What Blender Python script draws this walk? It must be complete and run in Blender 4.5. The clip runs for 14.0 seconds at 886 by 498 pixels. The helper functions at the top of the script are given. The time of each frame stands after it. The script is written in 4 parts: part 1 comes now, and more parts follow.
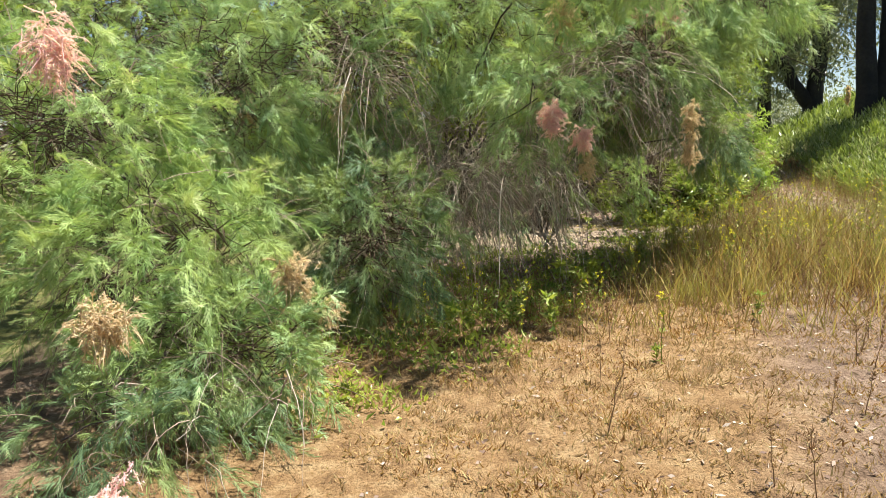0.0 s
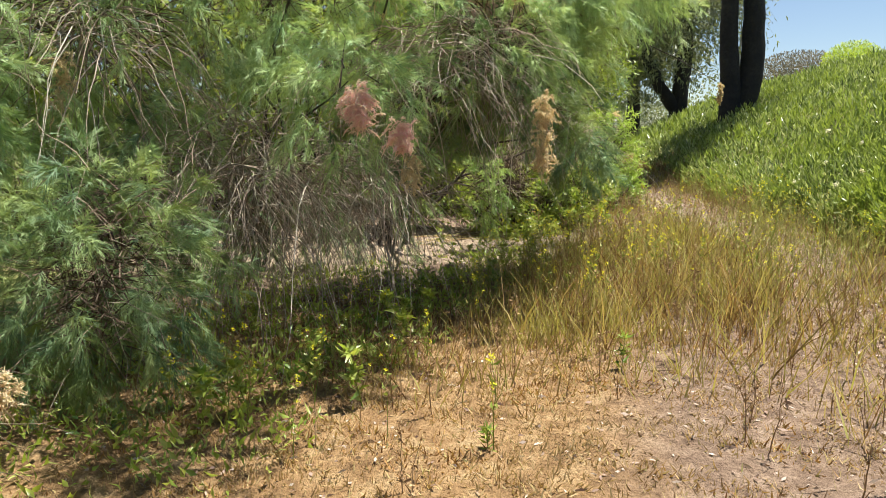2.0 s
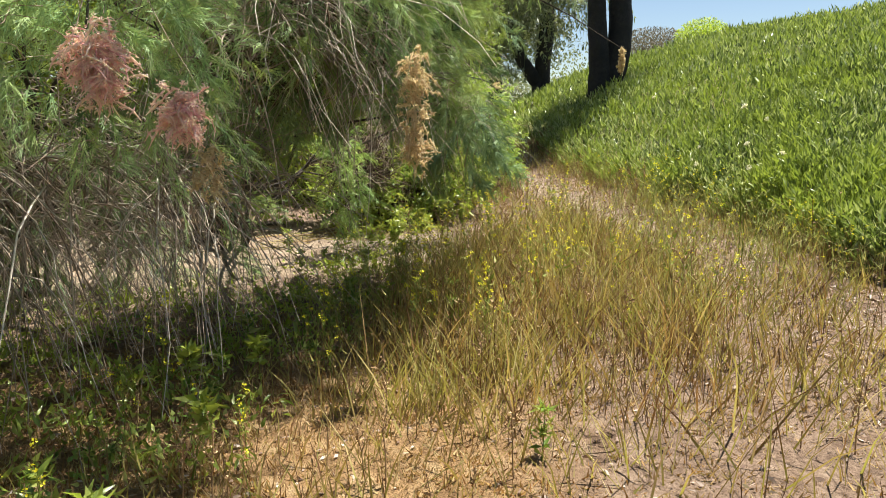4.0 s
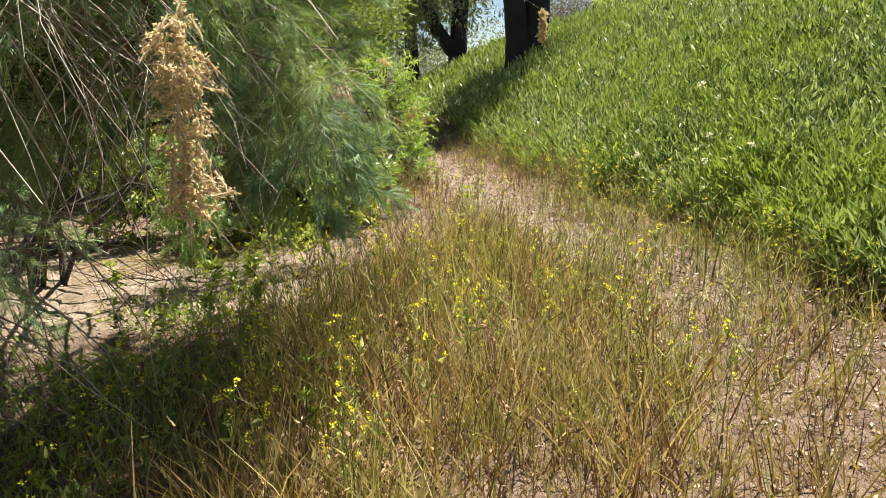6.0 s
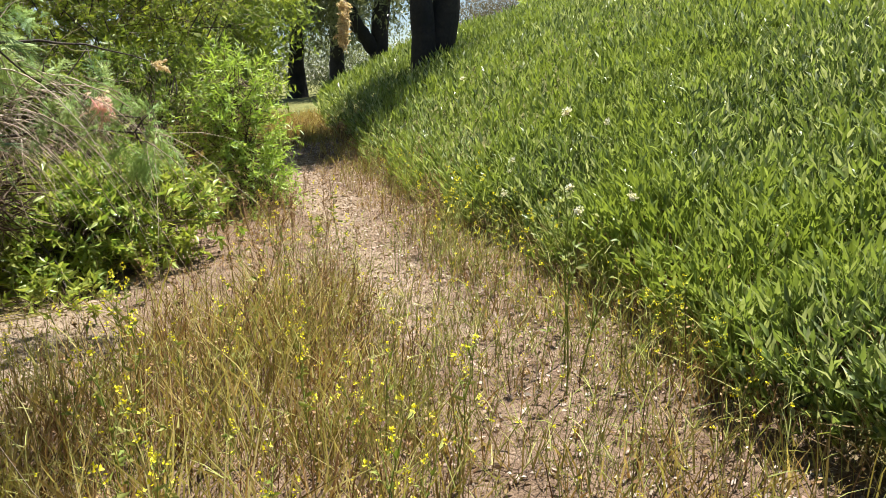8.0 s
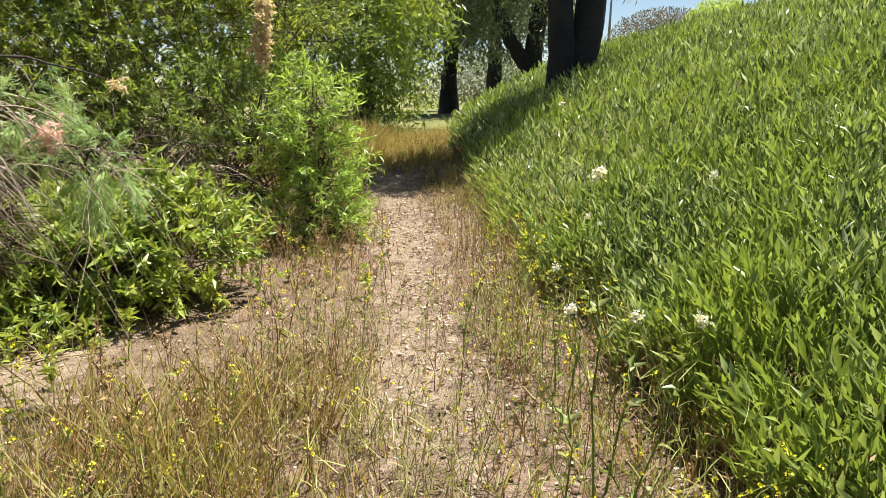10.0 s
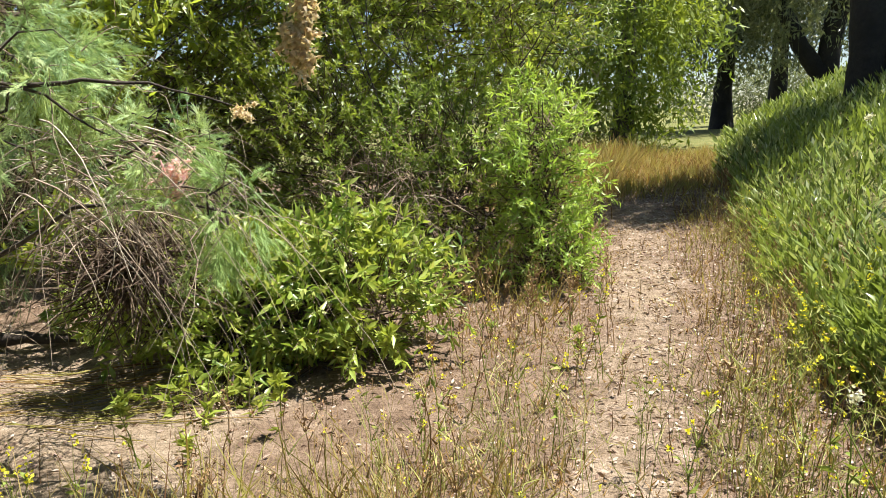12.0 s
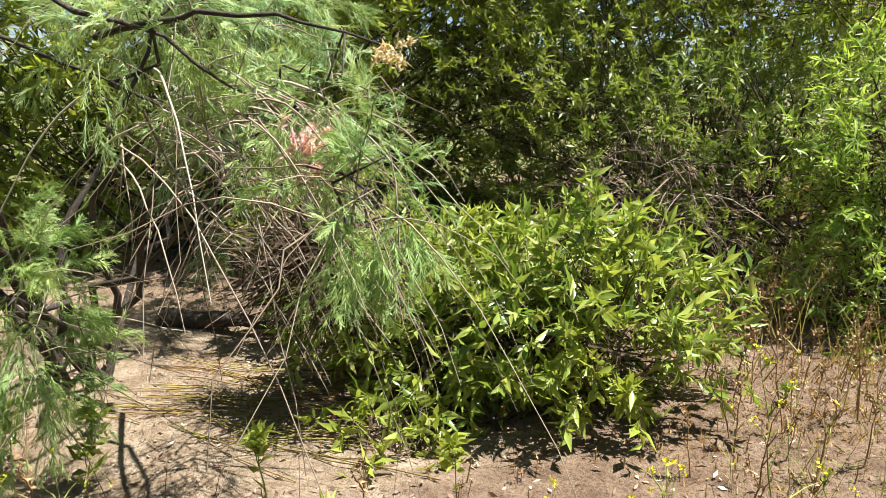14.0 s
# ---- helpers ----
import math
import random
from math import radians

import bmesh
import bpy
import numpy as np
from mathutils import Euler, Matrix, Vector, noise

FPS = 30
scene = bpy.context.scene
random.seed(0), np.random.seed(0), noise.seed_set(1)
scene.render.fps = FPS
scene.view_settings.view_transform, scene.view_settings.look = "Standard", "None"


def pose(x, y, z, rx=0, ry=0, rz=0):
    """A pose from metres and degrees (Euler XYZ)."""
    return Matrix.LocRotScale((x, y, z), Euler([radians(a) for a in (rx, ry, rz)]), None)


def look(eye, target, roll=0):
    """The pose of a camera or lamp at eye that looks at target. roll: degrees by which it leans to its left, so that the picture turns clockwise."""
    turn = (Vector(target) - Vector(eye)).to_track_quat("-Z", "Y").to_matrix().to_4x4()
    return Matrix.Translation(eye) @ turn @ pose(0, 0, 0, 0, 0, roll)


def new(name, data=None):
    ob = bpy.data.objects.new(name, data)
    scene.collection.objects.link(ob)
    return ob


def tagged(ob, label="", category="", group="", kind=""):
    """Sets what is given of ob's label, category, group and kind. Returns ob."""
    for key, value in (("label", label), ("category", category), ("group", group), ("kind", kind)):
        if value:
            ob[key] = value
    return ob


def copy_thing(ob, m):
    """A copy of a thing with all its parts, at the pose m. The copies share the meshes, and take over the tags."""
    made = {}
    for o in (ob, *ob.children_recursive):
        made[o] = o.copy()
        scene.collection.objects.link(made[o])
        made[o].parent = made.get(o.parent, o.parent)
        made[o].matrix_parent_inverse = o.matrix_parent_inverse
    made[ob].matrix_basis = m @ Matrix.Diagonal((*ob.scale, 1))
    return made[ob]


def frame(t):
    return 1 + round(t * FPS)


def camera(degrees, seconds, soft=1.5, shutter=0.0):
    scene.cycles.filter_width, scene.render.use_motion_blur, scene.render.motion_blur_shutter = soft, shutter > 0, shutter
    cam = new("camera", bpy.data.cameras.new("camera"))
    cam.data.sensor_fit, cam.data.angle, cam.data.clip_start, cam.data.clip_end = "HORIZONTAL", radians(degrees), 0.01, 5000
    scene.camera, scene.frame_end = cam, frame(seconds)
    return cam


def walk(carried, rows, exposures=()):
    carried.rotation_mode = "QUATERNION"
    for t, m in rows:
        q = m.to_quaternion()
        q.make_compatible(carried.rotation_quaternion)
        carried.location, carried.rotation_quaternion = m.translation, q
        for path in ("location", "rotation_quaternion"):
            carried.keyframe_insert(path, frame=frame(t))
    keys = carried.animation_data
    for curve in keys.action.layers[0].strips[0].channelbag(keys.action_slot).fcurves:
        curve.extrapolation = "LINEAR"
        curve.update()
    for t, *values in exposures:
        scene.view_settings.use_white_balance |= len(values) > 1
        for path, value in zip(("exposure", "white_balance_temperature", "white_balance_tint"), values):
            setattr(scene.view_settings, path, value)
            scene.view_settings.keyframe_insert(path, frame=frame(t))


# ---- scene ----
cam = camera(63.39, 14.0, soft=0.8)
PATH = [
    (0.0, pose(0.000, 0.000, 1.500, 81.59, 1.02, -0.00)),
    (0.5, pose(0.177, 0.264, 1.499, 80.98, 0.70, -1.74)),
    (1.0, pose(0.333, 0.603, 1.475, 80.94, 0.34, -6.37)),
    (1.5, pose(0.478, 1.000, 1.491, 81.32, 0.36, -8.63)),
    (2.0, pose(0.641, 1.384, 1.495, 81.30, -0.10, -9.12)),
    (2.5, pose(0.732, 1.742, 1.466, 81.34, -0.48, -11.06)),
    (3.0, pose(0.803, 2.130, 1.470, 80.90, -0.45, -14.68)),
    (5.5, pose(1.657, 3.892, 1.593, 77.33, 1.10, -24.30)),
    (6.0, pose(1.890, 4.187, 1.611, 77.08, 1.31, -26.06)),
    (6.5, pose(2.114, 4.435, 1.626, 76.86, 0.99, -28.83)),
    (7.0, pose(2.410, 4.663, 1.675, 76.82, 0.69, -32.32)),
    (9.5, pose(4.107, 5.565, 1.737, 77.34, -2.44, -23.12)),
    (10.0, pose(4.262, 5.790, 1.777, 77.84, -1.52, -17.78)),
    (10.5, pose(4.432, 6.065, 1.780, 78.33, -0.40, -10.13)),
    (11.0, pose(4.560, 6.251, 1.796, 78.55, 0.32, -3.92)),
    (11.5, pose(4.658, 6.507, 1.775, 78.83, 0.40, -0.15)),
    (12.0, pose(4.715, 6.749, 1.785, 79.00, 0.32, 2.89)),
    (12.5, pose(4.790, 7.026, 1.774, 79.14, 0.38, 5.93)),
    (13.0, pose(4.786, 7.281, 1.739, 79.30, 0.51, 9.15)),
    (13.5, pose(4.726, 7.560, 1.717, 78.69, 0.92, 12.91)),
    (14.0, pose(4.703, 7.817, 1.684, 78.13, -0.26, 25.54)),
]
walk(cam, PATH)

# ---- world, sun, exposure ----
SUN_WAY = Vector((0.32, 0.13, 1.0)).normalized()  # towards the sun
world = bpy.data.worlds.new("sky")
scene.world = world
world.use_nodes = True
sky = world.node_tree.nodes.new("ShaderNodeTexSky")
sky.sky_type = "NISHITA"
sky.sun_disc = False
sky.sun_elevation = math.asin(SUN_WAY.z)
sky.sun_rotation = math.atan2(SUN_WAY.x, SUN_WAY.y)
sky.dust_density, sky.ozone_density, sky.air_density = 0.2, 1.0, 0.9
world.node_tree.links.new(sky.outputs[0], world.node_tree.nodes["Background"].inputs[0])
world.node_tree.nodes["Background"].inputs[1].default_value = 0.043
sun_data = bpy.data.lights.new("sun", "SUN")
sun_data.energy, sun_data.angle, sun_data.color = 5.0, radians(0.6), (1.0, 0.96, 0.89)
sun = new("sun", sun_data)
sun.matrix_world = look(SUN_WAY * 60, (0, 0, 0))
scene.view_settings.exposure = 1.57

rng = np.random.default_rng(7)


# ---- materials ----
def nodes_of(name):
    m = bpy.data.materials.new(name)
    m.use_nodes = True
    nt = m.node_tree
    return m, nt, nt.nodes["Principled BSDF"], nt.nodes["Material Output"]


def ramp(nt, fac, colours):
    r = nt.nodes.new("ShaderNodeValToRGB")
    e = r.color_ramp.elements
    while len(e) < len(colours):
        e.new(0.5)
    for i, c in enumerate(colours):
        e[i].position = i / (len(colours) - 1)
        e[i].color = (*c, 1)
    nt.links.new(fac, r.inputs[0])
    return r.outputs[0]


def noise_of(nt, scale, detail=4, rough=0.6):
    n = nt.nodes.new("ShaderNodeTexNoise")
    n.inputs["Scale"].default_value, n.inputs["Detail"].default_value, n.inputs["Roughness"].default_value = scale, detail, rough
    g = nt.nodes.new("ShaderNodeNewGeometry")
    nt.links.new(g.outputs["Position"], n.inputs["Vector"])
    return n.outputs[0]


def mix(nt, fac, a, b, mode="MIX"):
    n = nt.nodes.new("ShaderNodeMix")
    n.data_type, n.blend_type = "RGBA", mode
    for socket, value in ((n.inputs[0], fac), (n.inputs[6], a), (n.inputs[7], b)):
        if isinstance(value, (float, int)):
            socket.default_value = value
        elif isinstance(value, tuple):
            socket.default_value = (*value, 1)
        else:
            nt.links.new(value, socket)
    return n.outputs[2]


def spread(nt, value, low, high):
    n = nt.nodes.new("ShaderNodeMapRange")
    n.inputs[1].default_value, n.inputs[2].default_value = low, high
    nt.links.new(value, n.inputs[0])
    return n.outputs[0]


def bump(nt, bsdf, height, strength, distance):
    b = nt.nodes.new("ShaderNodeBump")
    b.inputs["Strength"].default_value, b.inputs["Distance"].default_value = strength, distance
    nt.links.new(height, b.inputs["Height"])
    nt.links.new(b.outputs[0], bsdf.inputs["Normal"])


def leaf_material(name, colours, through_light=0.35, rough=0.5, patch=0.8, patch_colour=None, spec=0.5, tone=False):
    """Thin leaves: each its own tone, slow patches over the plant, light shining through."""
    m, nt, bsdf, out = nodes_of(name)
    g = nt.nodes.new("ShaderNodeNewGeometry")
    vary = g.outputs["Random Per Island"]
    if tone:
        a = nt.nodes.new("ShaderNodeAttribute")
        a.attribute_name = "tone"
        vary = a.outputs["Fac"]
    c = ramp(nt, vary, colours)
    p = spread(nt, noise_of(nt, patch, 2), 0.42, 0.66)
    c = mix(nt, p, c, patch_colour or colours[-1], "MIX") if patch_colour else c
    n = spread(nt, noise_of(nt, 60, 2), 0.2, 0.8)
    c = mix(nt, n, mix(nt, 1.0, c, (0.78, 0.8, 0.75), "MULTIPLY"), c)
    nt.links.new(c, bsdf.inputs["Base Color"])
    bsdf.inputs["Roughness"].default_value = rough
    bsdf.inputs["Specular IOR Level"].default_value = spec
    t = nt.nodes.new("ShaderNodeBsdfTranslucent")
    nt.links.new(mix(nt, 1.0, c, (1.25, 1.2, 0.75), "MULTIPLY"), t.inputs[0])
    s = nt.nodes.new("ShaderNodeMixShader")
    s.inputs[0].default_value = through_light
    nt.links.new(bsdf.outputs[0], s.inputs[1])
    nt.links.new(t.outputs[0], s.inputs[2])
    nt.links.new(s.outputs[0], out.inputs[0])
    return m


def bark_material(name, dark, light, scale=14):
    m, nt, bsdf, out = nodes_of(name)
    n = noise_of(nt, scale, 6, 0.7)
    c = ramp(nt, spread(nt, n, 0.3, 0.75), [dark, light])
    nt.links.new(mix(nt, spread(nt, noise_of(nt, 1.7, 3), 0.35, 0.7), c, dark), bsdf.inputs["Base Color"])
    bsdf.inputs["Roughness"].default_value = 0.9
    bump(nt, bsdf, n, 0.8, 0.03)
    return m


def ground_material():
    m, nt, bsdf, out = nodes_of("dry earth")
    big, mid, fine = noise_of(nt, 0.9, 4), noise_of(nt, 7, 5, 0.65), noise_of(nt, 55, 4, 0.7)
    soil = ramp(nt, spread(nt, mid, 0.3, 0.72), [(0.12, 0.078, 0.052), (0.22, 0.152, 0.105), (0.31, 0.23, 0.165)])
    straw = ramp(nt, spread(nt, mid, 0.3, 0.7), [(0.145, 0.085, 0.04), (0.275, 0.17, 0.08), (0.37, 0.265, 0.14)])
    sand = ramp(nt, spread(nt, mid, 0.3, 0.7), [(0.2, 0.145, 0.1), (0.32, 0.245, 0.17), (0.45, 0.36, 0.27)])
    far = ramp(nt, spread(nt, mid, 0.3, 0.7), [(0.08, 0.1, 0.03), (0.17, 0.18, 0.06), (0.28, 0.24, 0.1)])
    c = soil
    for attribute, colour in (("straw", straw), ("sand", sand), ("green", far)):
        a = nt.nodes.new("ShaderNodeAttribute")
        a.attribute_name = attribute
        add = nt.nodes.new("ShaderNodeMath")
        add.operation = "MULTIPLY_ADD"
        nt.links.new(big, add.inputs[0])
        add.inputs[1].default_value = 0.7
        nt.links.new(a.outputs["Fac"], add.inputs[2])
        c = mix(nt, spread(nt, add.outputs[0], 0.55, 1.05), c, colour)
    c = mix(nt, spread(nt, fine, 0.42, 0.75), c, mix(nt, 1.0, c, (0.42, 0.38, 0.34), "MULTIPLY"))
    nt.links.new(c, bsdf.inputs["Base Color"])
    bsdf.inputs["Roughness"].default_value = 0.95
    bsdf.inputs["Specular IOR Level"].default_value = 0.15
    bump(nt, bsdf, fine, 1.0, 0.03)
    return m


GROUND = ground_material()
COVER = leaf_material("ground cover leaf", [(0.05, 0.075, 0.025), (0.13, 0.18, 0.045), (0.22, 0.3, 0.075), (0.33, 0.39, 0.16), (0.46, 0.5, 0.32)], 0.36, 0.32, 0.9, (0.24, 0.31, 0.06), 0.5)
TAMARISK = leaf_material("tamarisk foliage", [(0.1, 0.18, 0.09), (0.24, 0.38, 0.18), (0.38, 0.53, 0.27), (0.53, 0.63, 0.36)], 0.34, 0.55, 2.6, (0.4, 0.5, 0.19), 0.2, True)
TAMARISK_BRIGHT = leaf_material("yellow-green tamarisk foliage", [(0.14, 0.23, 0.07), (0.31, 0.43, 0.14), (0.46, 0.57, 0.22), (0.57, 0.64, 0.31)], 0.36, 0.55, 2.2, (0.28, 0.42, 0.17), 0.2, True)
# Darker tamarisk colour with shade painted in, for low and rear lobes.
TAMARISK_SHADE = leaf_material("shade-toned tamarisk foliage", [(0.08, 0.14, 0.08), (0.18, 0.28, 0.15), (0.32, 0.43, 0.23)], 0.34, 0.55, 2.6, (0.3, 0.37, 0.13), 0.2, True)
PINK = leaf_material("pink plume", [(0.84, 0.5, 0.6), (0.9, 0.68, 0.74), (0.9, 0.8, 0.78)], 0.5, 0.8, 0.9, None, 0.1)
TAN = leaf_material("faded plume", [(0.55, 0.41, 0.26), (0.7, 0.56, 0.39), (0.78, 0.67, 0.51)], 0.4, 0.8, 0.9, None, 0.1)
TWIG = leaf_material("bare twig", [(0.14, 0.1, 0.075), (0.27, 0.2, 0.15), (0.45, 0.37, 0.28)], 0.05, 0.8, 0.9, None, 0.2)
PALE_TWIG = leaf_material("pale bare twig", [(0.22, 0.16, 0.12), (0.4, 0.31, 0.25), (0.56, 0.49, 0.41)], 0.05, 0.8, 0.9, None, 0.2)
# Near-black dead twig colour that paints the shade of gaps inside shrubs.
GAP_SHADE = leaf_material("gap shade twig", [(0.05, 0.035, 0.025), (0.1, 0.07, 0.05), (0.18, 0.13, 0.1)], 0.0, 0.9, 0.9, None, 0.1)
BRANCH = bark_material("tamarisk bark", (0.035, 0.026, 0.02), (0.13, 0.1, 0.08), 30)
BLACK_BARK = bark_material("dark bark", (0.012, 0.01, 0.01), (0.05, 0.042, 0.036), 12)
GREY_BARK = bark_material("grey bark", (0.06, 0.05, 0.045), (0.16, 0.14, 0.12), 12)
WILLOW = leaf_material("narrow willow leaf", [(0.1, 0.15, 0.025), (0.17, 0.25, 0.045), (0.28, 0.35, 0.08)], 0.45, 0.45, 0.6, (0.28, 0.34, 0.05))
WILLOW_BRIGHT = leaf_material("young willow leaf", [(0.2, 0.32, 0.05), (0.3, 0.44, 0.08), (0.43, 0.54, 0.15)], 0.45, 0.45, 1.2, (0.4, 0.54, 0.1))
# Lighter, yellower willow copy: the sunlight is put into the leaf colour.
WILLOW_SUN = leaf_material("sun-tinted willow leaf", [(0.18, 0.26, 0.035), (0.3, 0.38, 0.055), (0.42, 0.48, 0.1)], 0.5, 0.45, 0.9, (0.4, 0.46, 0.07))
BROAD = leaf_material("broad shrub leaf", [(0.1, 0.18, 0.03), (0.2, 0.3, 0.05), (0.36, 0.43, 0.1), (0.44, 0.46, 0.16)], 0.42, 0.35, 1.6, (0.36, 0.42, 0.07))
TREE_LEAF = leaf_material("far tree leaf", [(0.1, 0.12, 0.065), (0.17, 0.2, 0.11), (0.27, 0.29, 0.18)], 0.4, 0.45, 0.6, None)
OLIVE = leaf_material("olive bush leaf", [(0.24, 0.34, 0.05), (0.36, 0.46, 0.07), (0.46, 0.54, 0.12)], 0.5, 0.6, 0.5, None)
GREY_BRUSH = leaf_material("grey brush", [(0.16, 0.14, 0.12), (0.22, 0.19, 0.165), (0.26, 0.24, 0.18)], 0.2, 0.8, 0.5, None, 0.1)
STRAW = leaf_material("dry grass", [(0.13, 0.065, 0.032), (0.25, 0.14, 0.065), (0.4, 0.26, 0.11), (0.54, 0.43, 0.21), (0.36, 0.35, 0.1)], 0.35, 0.7, 2.6, (0.33, 0.3, 0.09), 0.2)
RUST = leaf_material("dead matted annuals", [(0.15, 0.07, 0.03), (0.32, 0.17, 0.06), (0.46, 0.29, 0.11), (0.5, 0.38, 0.19), (0.3, 0.27, 0.11)], 0.25, 0.8, 1.7, (0.38, 0.28, 0.16), 0.1)
STEM_GREEN = leaf_material("mustard stem", [(0.13, 0.19, 0.03), (0.21, 0.27, 0.05), (0.33, 0.33, 0.1)], 0.3, 0.6, 1.5, None, 0.2)
PALE_STEM = leaf_material("pale seeding stem", [(0.26, 0.29, 0.08), (0.4, 0.42, 0.14), (0.5, 0.46, 0.2), (0.34, 0.38, 0.1)], 0.3, 0.7, 1.5, None, 0.2)
STEM_DRY = leaf_material("dead stem", [(0.16, 0.085, 0.045), (0.31, 0.19, 0.1), (0.46, 0.33, 0.18)], 0.1, 0.8, 1.5, None, 0.2)
YELLOW = leaf_material("mustard petal", [(0.72, 0.62, 0.02), (0.8, 0.72, 0.04), (0.8, 0.76, 0.12)], 0.35, 0.6, 1.5, None, 0.1)
WHITE = leaf_material("seed fluff", [(0.7, 0.68, 0.6), (0.8, 0.78, 0.72)], 0.4, 0.9, 1.5, None, 0.1)
LITTER = leaf_material("fallen leaf", [(0.16, 0.1, 0.08), (0.32, 0.22, 0.175), (0.46, 0.36, 0.3), (0.52, 0.45, 0.39), (0.26, 0.16, 0.12)], 0.2, 0.75, 1.5, None, 0.2)
POLE = bark_material("weathered steel", (0.2, 0.2, 0.2), (0.34, 0.34, 0.33), 6)


# ---- mesh helpers ----
def mesh_of(name, verts, faces, material, parent=None):
    """One mesh object from arrays: verts (n, 3), faces (m, 3 or 4) or a list of such."""
    groups = faces if isinstance(faces, list) else [faces]
    groups = [np.asarray(g, dtype=np.int32) for g in groups if len(g)]
    me = bpy.data.meshes.new(name)
    verts = np.asarray(verts, dtype=np.float32)
    me.vertices.add(len(verts))
    me.vertices.foreach_set("co", verts.ravel())
    idx = np.concatenate([g.ravel() for g in groups])
    sizes = np.concatenate([np.full(len(g), g.shape[1], dtype=np.int32) for g in groups])
    me.loops.add(len(idx))
    me.loops.foreach_set("vertex_index", idx)
    me.polygons.add(len(sizes))
    me.polygons.foreach_set("loop_start", np.concatenate([[0], np.cumsum(sizes)[:-1]]).astype(np.int32))
    me.update(calc_edges=True)
    me.materials.append(material)
    ob = new(name, me)
    if parent:
        ob.parent = parent
    return ob


def part(name, geometry, material, parent, label=""):
    ob = mesh_of(name, geometry[0], geometry[1], material, parent)
    return tagged(ob, label) if label else ob


def join(pieces):
    """Geometry (verts, faces) of several geometries together."""
    verts, faces, n = [], [], 0
    for v, f in pieces:
        for g in (f if isinstance(f, list) else [f]):
            if len(g):
                faces.append(np.asarray(g) + n)
        verts.append(v)
        n += len(v)
    return np.concatenate(verts), faces


def unit(v):
    return v / np.maximum(np.linalg.norm(v, axis=-1, keepdims=True), 1e-9)


def random_ways(n, r=rng):
    return unit(r.normal(size=(n, 3)))


def leaves(base, way, length, width, fold=0.25, bend=0.15, r=rng):
    """Folded, bent leaves of four triangles: base points, ways they point, lengths, widths."""
    n = len(base)
    length, width = np.broadcast_to(length, n)[:, None], np.broadcast_to(width, n)[:, None]
    way = unit(way)
    side = unit(np.cross(way, random_ways(n, r)))
    up = np.cross(side, way)
    mid = base + way * length * 0.45
    tip = base + way * length - up * length * bend
    v = np.stack([base, mid + side * width * 0.5 + up * width * fold, mid, mid - side * width * 0.5 + up * width * fold, tip], 1)
    k = np.arange(n)[:, None] * 5
    f = np.concatenate([k + [0, 2, 1], k + [1, 2, 4], k + [0, 3, 2], k + [2, 3, 4]])
    return v.reshape(-1, 3), f


def flat_leaves(base, way, length, width, r=rng):
    """Plain pointed leaves of two triangles, for what stays far off."""
    n = len(base)
    length, width = np.broadcast_to(length, n)[:, None], np.broadcast_to(width, n)[:, None]
    way = unit(way)
    side = unit(np.cross(way, random_ways(n, r)))
    mid = base + way * length * 0.45
    v = np.stack([base, mid + side * width * 0.5, base + way * length, mid - side * width * 0.5], 1)
    return v.reshape(-1, 3), np.arange(n * 4).reshape(n, 4)


def blades(base, way, length, width, bend=0.2, r=rng):
    """Thin grass blades of three triangles that lean and droop."""
    n = len(base)
    length, width = np.broadcast_to(length, n)[:, None], np.broadcast_to(width, n)[:, None]
    way = unit(way)
    side = unit(np.cross(way, random_ways(n, r)))
    droop = unit(way * [1, 1, 0] + r.normal(size=(n, 3)) * [0.3, 0.3, 0]) * bend * length - np.array([0, 0, 0.3]) * bend * length
    mid = base + way * length * 0.55 + droop * 0.25
    tip = base + way * length + droop
    v = np.stack([base - side * width * 0.5, base + side * width * 0.5, mid + side * width * 0.35, mid - side * width * 0.35, tip], 1)
    k = np.arange(n)[:, None] * 5
    return v.reshape(-1, 3), [k + [0, 1, 2, 3], k + [3, 2, 4]]


def spikes(base, way, length, width, r=rng):
    """Needle-like single triangles."""
    n = len(base)
    length, width = np.broadcast_to(length, n)[:, None], np.broadcast_to(width, n)[:, None]
    side = unit(np.cross(way, random_ways(n, r)))
    v = np.stack([base - side * width * 0.5, base + side * width * 0.5, base + unit(way) * length], 1)
    return v.reshape(-1, 3), np.arange(n * 3).reshape(n, 3)


def tubes(lines, radii, sides=3):
    """Tapered tubes along lines (n, k, 3); radii (n, k)."""
    n, k, _ = lines.shape
    along = np.gradient(lines, axis=1)
    a = unit(np.cross(along, np.array([0.31, 0.95, 0.05])))
    b = unit(np.cross(along, a))
    w = np.arange(sides) * 2 * np.pi / sides
    ring = a[:, :, None] * np.cos(w)[:, None] + b[:, :, None] * np.sin(w)[:, None]
    v = lines[:, :, None] + ring * np.broadcast_to(radii, (n, k))[:, :, None, None]
    i = (np.arange(n)[:, None, None] * k + np.arange(k - 1)[None, :, None]) * sides
    s, s2 = np.arange(sides), (np.arange(sides) + 1) % sides
    f = np.stack([i + s, i + s2, i + s2 + sides, i + s + sides], -1)
    return v.reshape(-1, 3), f.reshape(-1, 4)


def arcs(start, way, length, droop, k=6, wobble=0.05, r=rng):
    """Lines that set out along way and droop under their weight: (n, k, 3)."""
    n = len(start)
    t = np.linspace(0, 1, k)[None, :, None]
    length = np.broadcast_to(length, n)[:, None, None]
    droop = np.broadcast_to(droop, n)[:, None, None]
    line = start[:, None] + unit(way)[:, None] * length * t - np.array([0, 0, 1.0]) * droop * length * t * t
    return line + r.normal(size=(n, k, 3)) * wobble * length * t


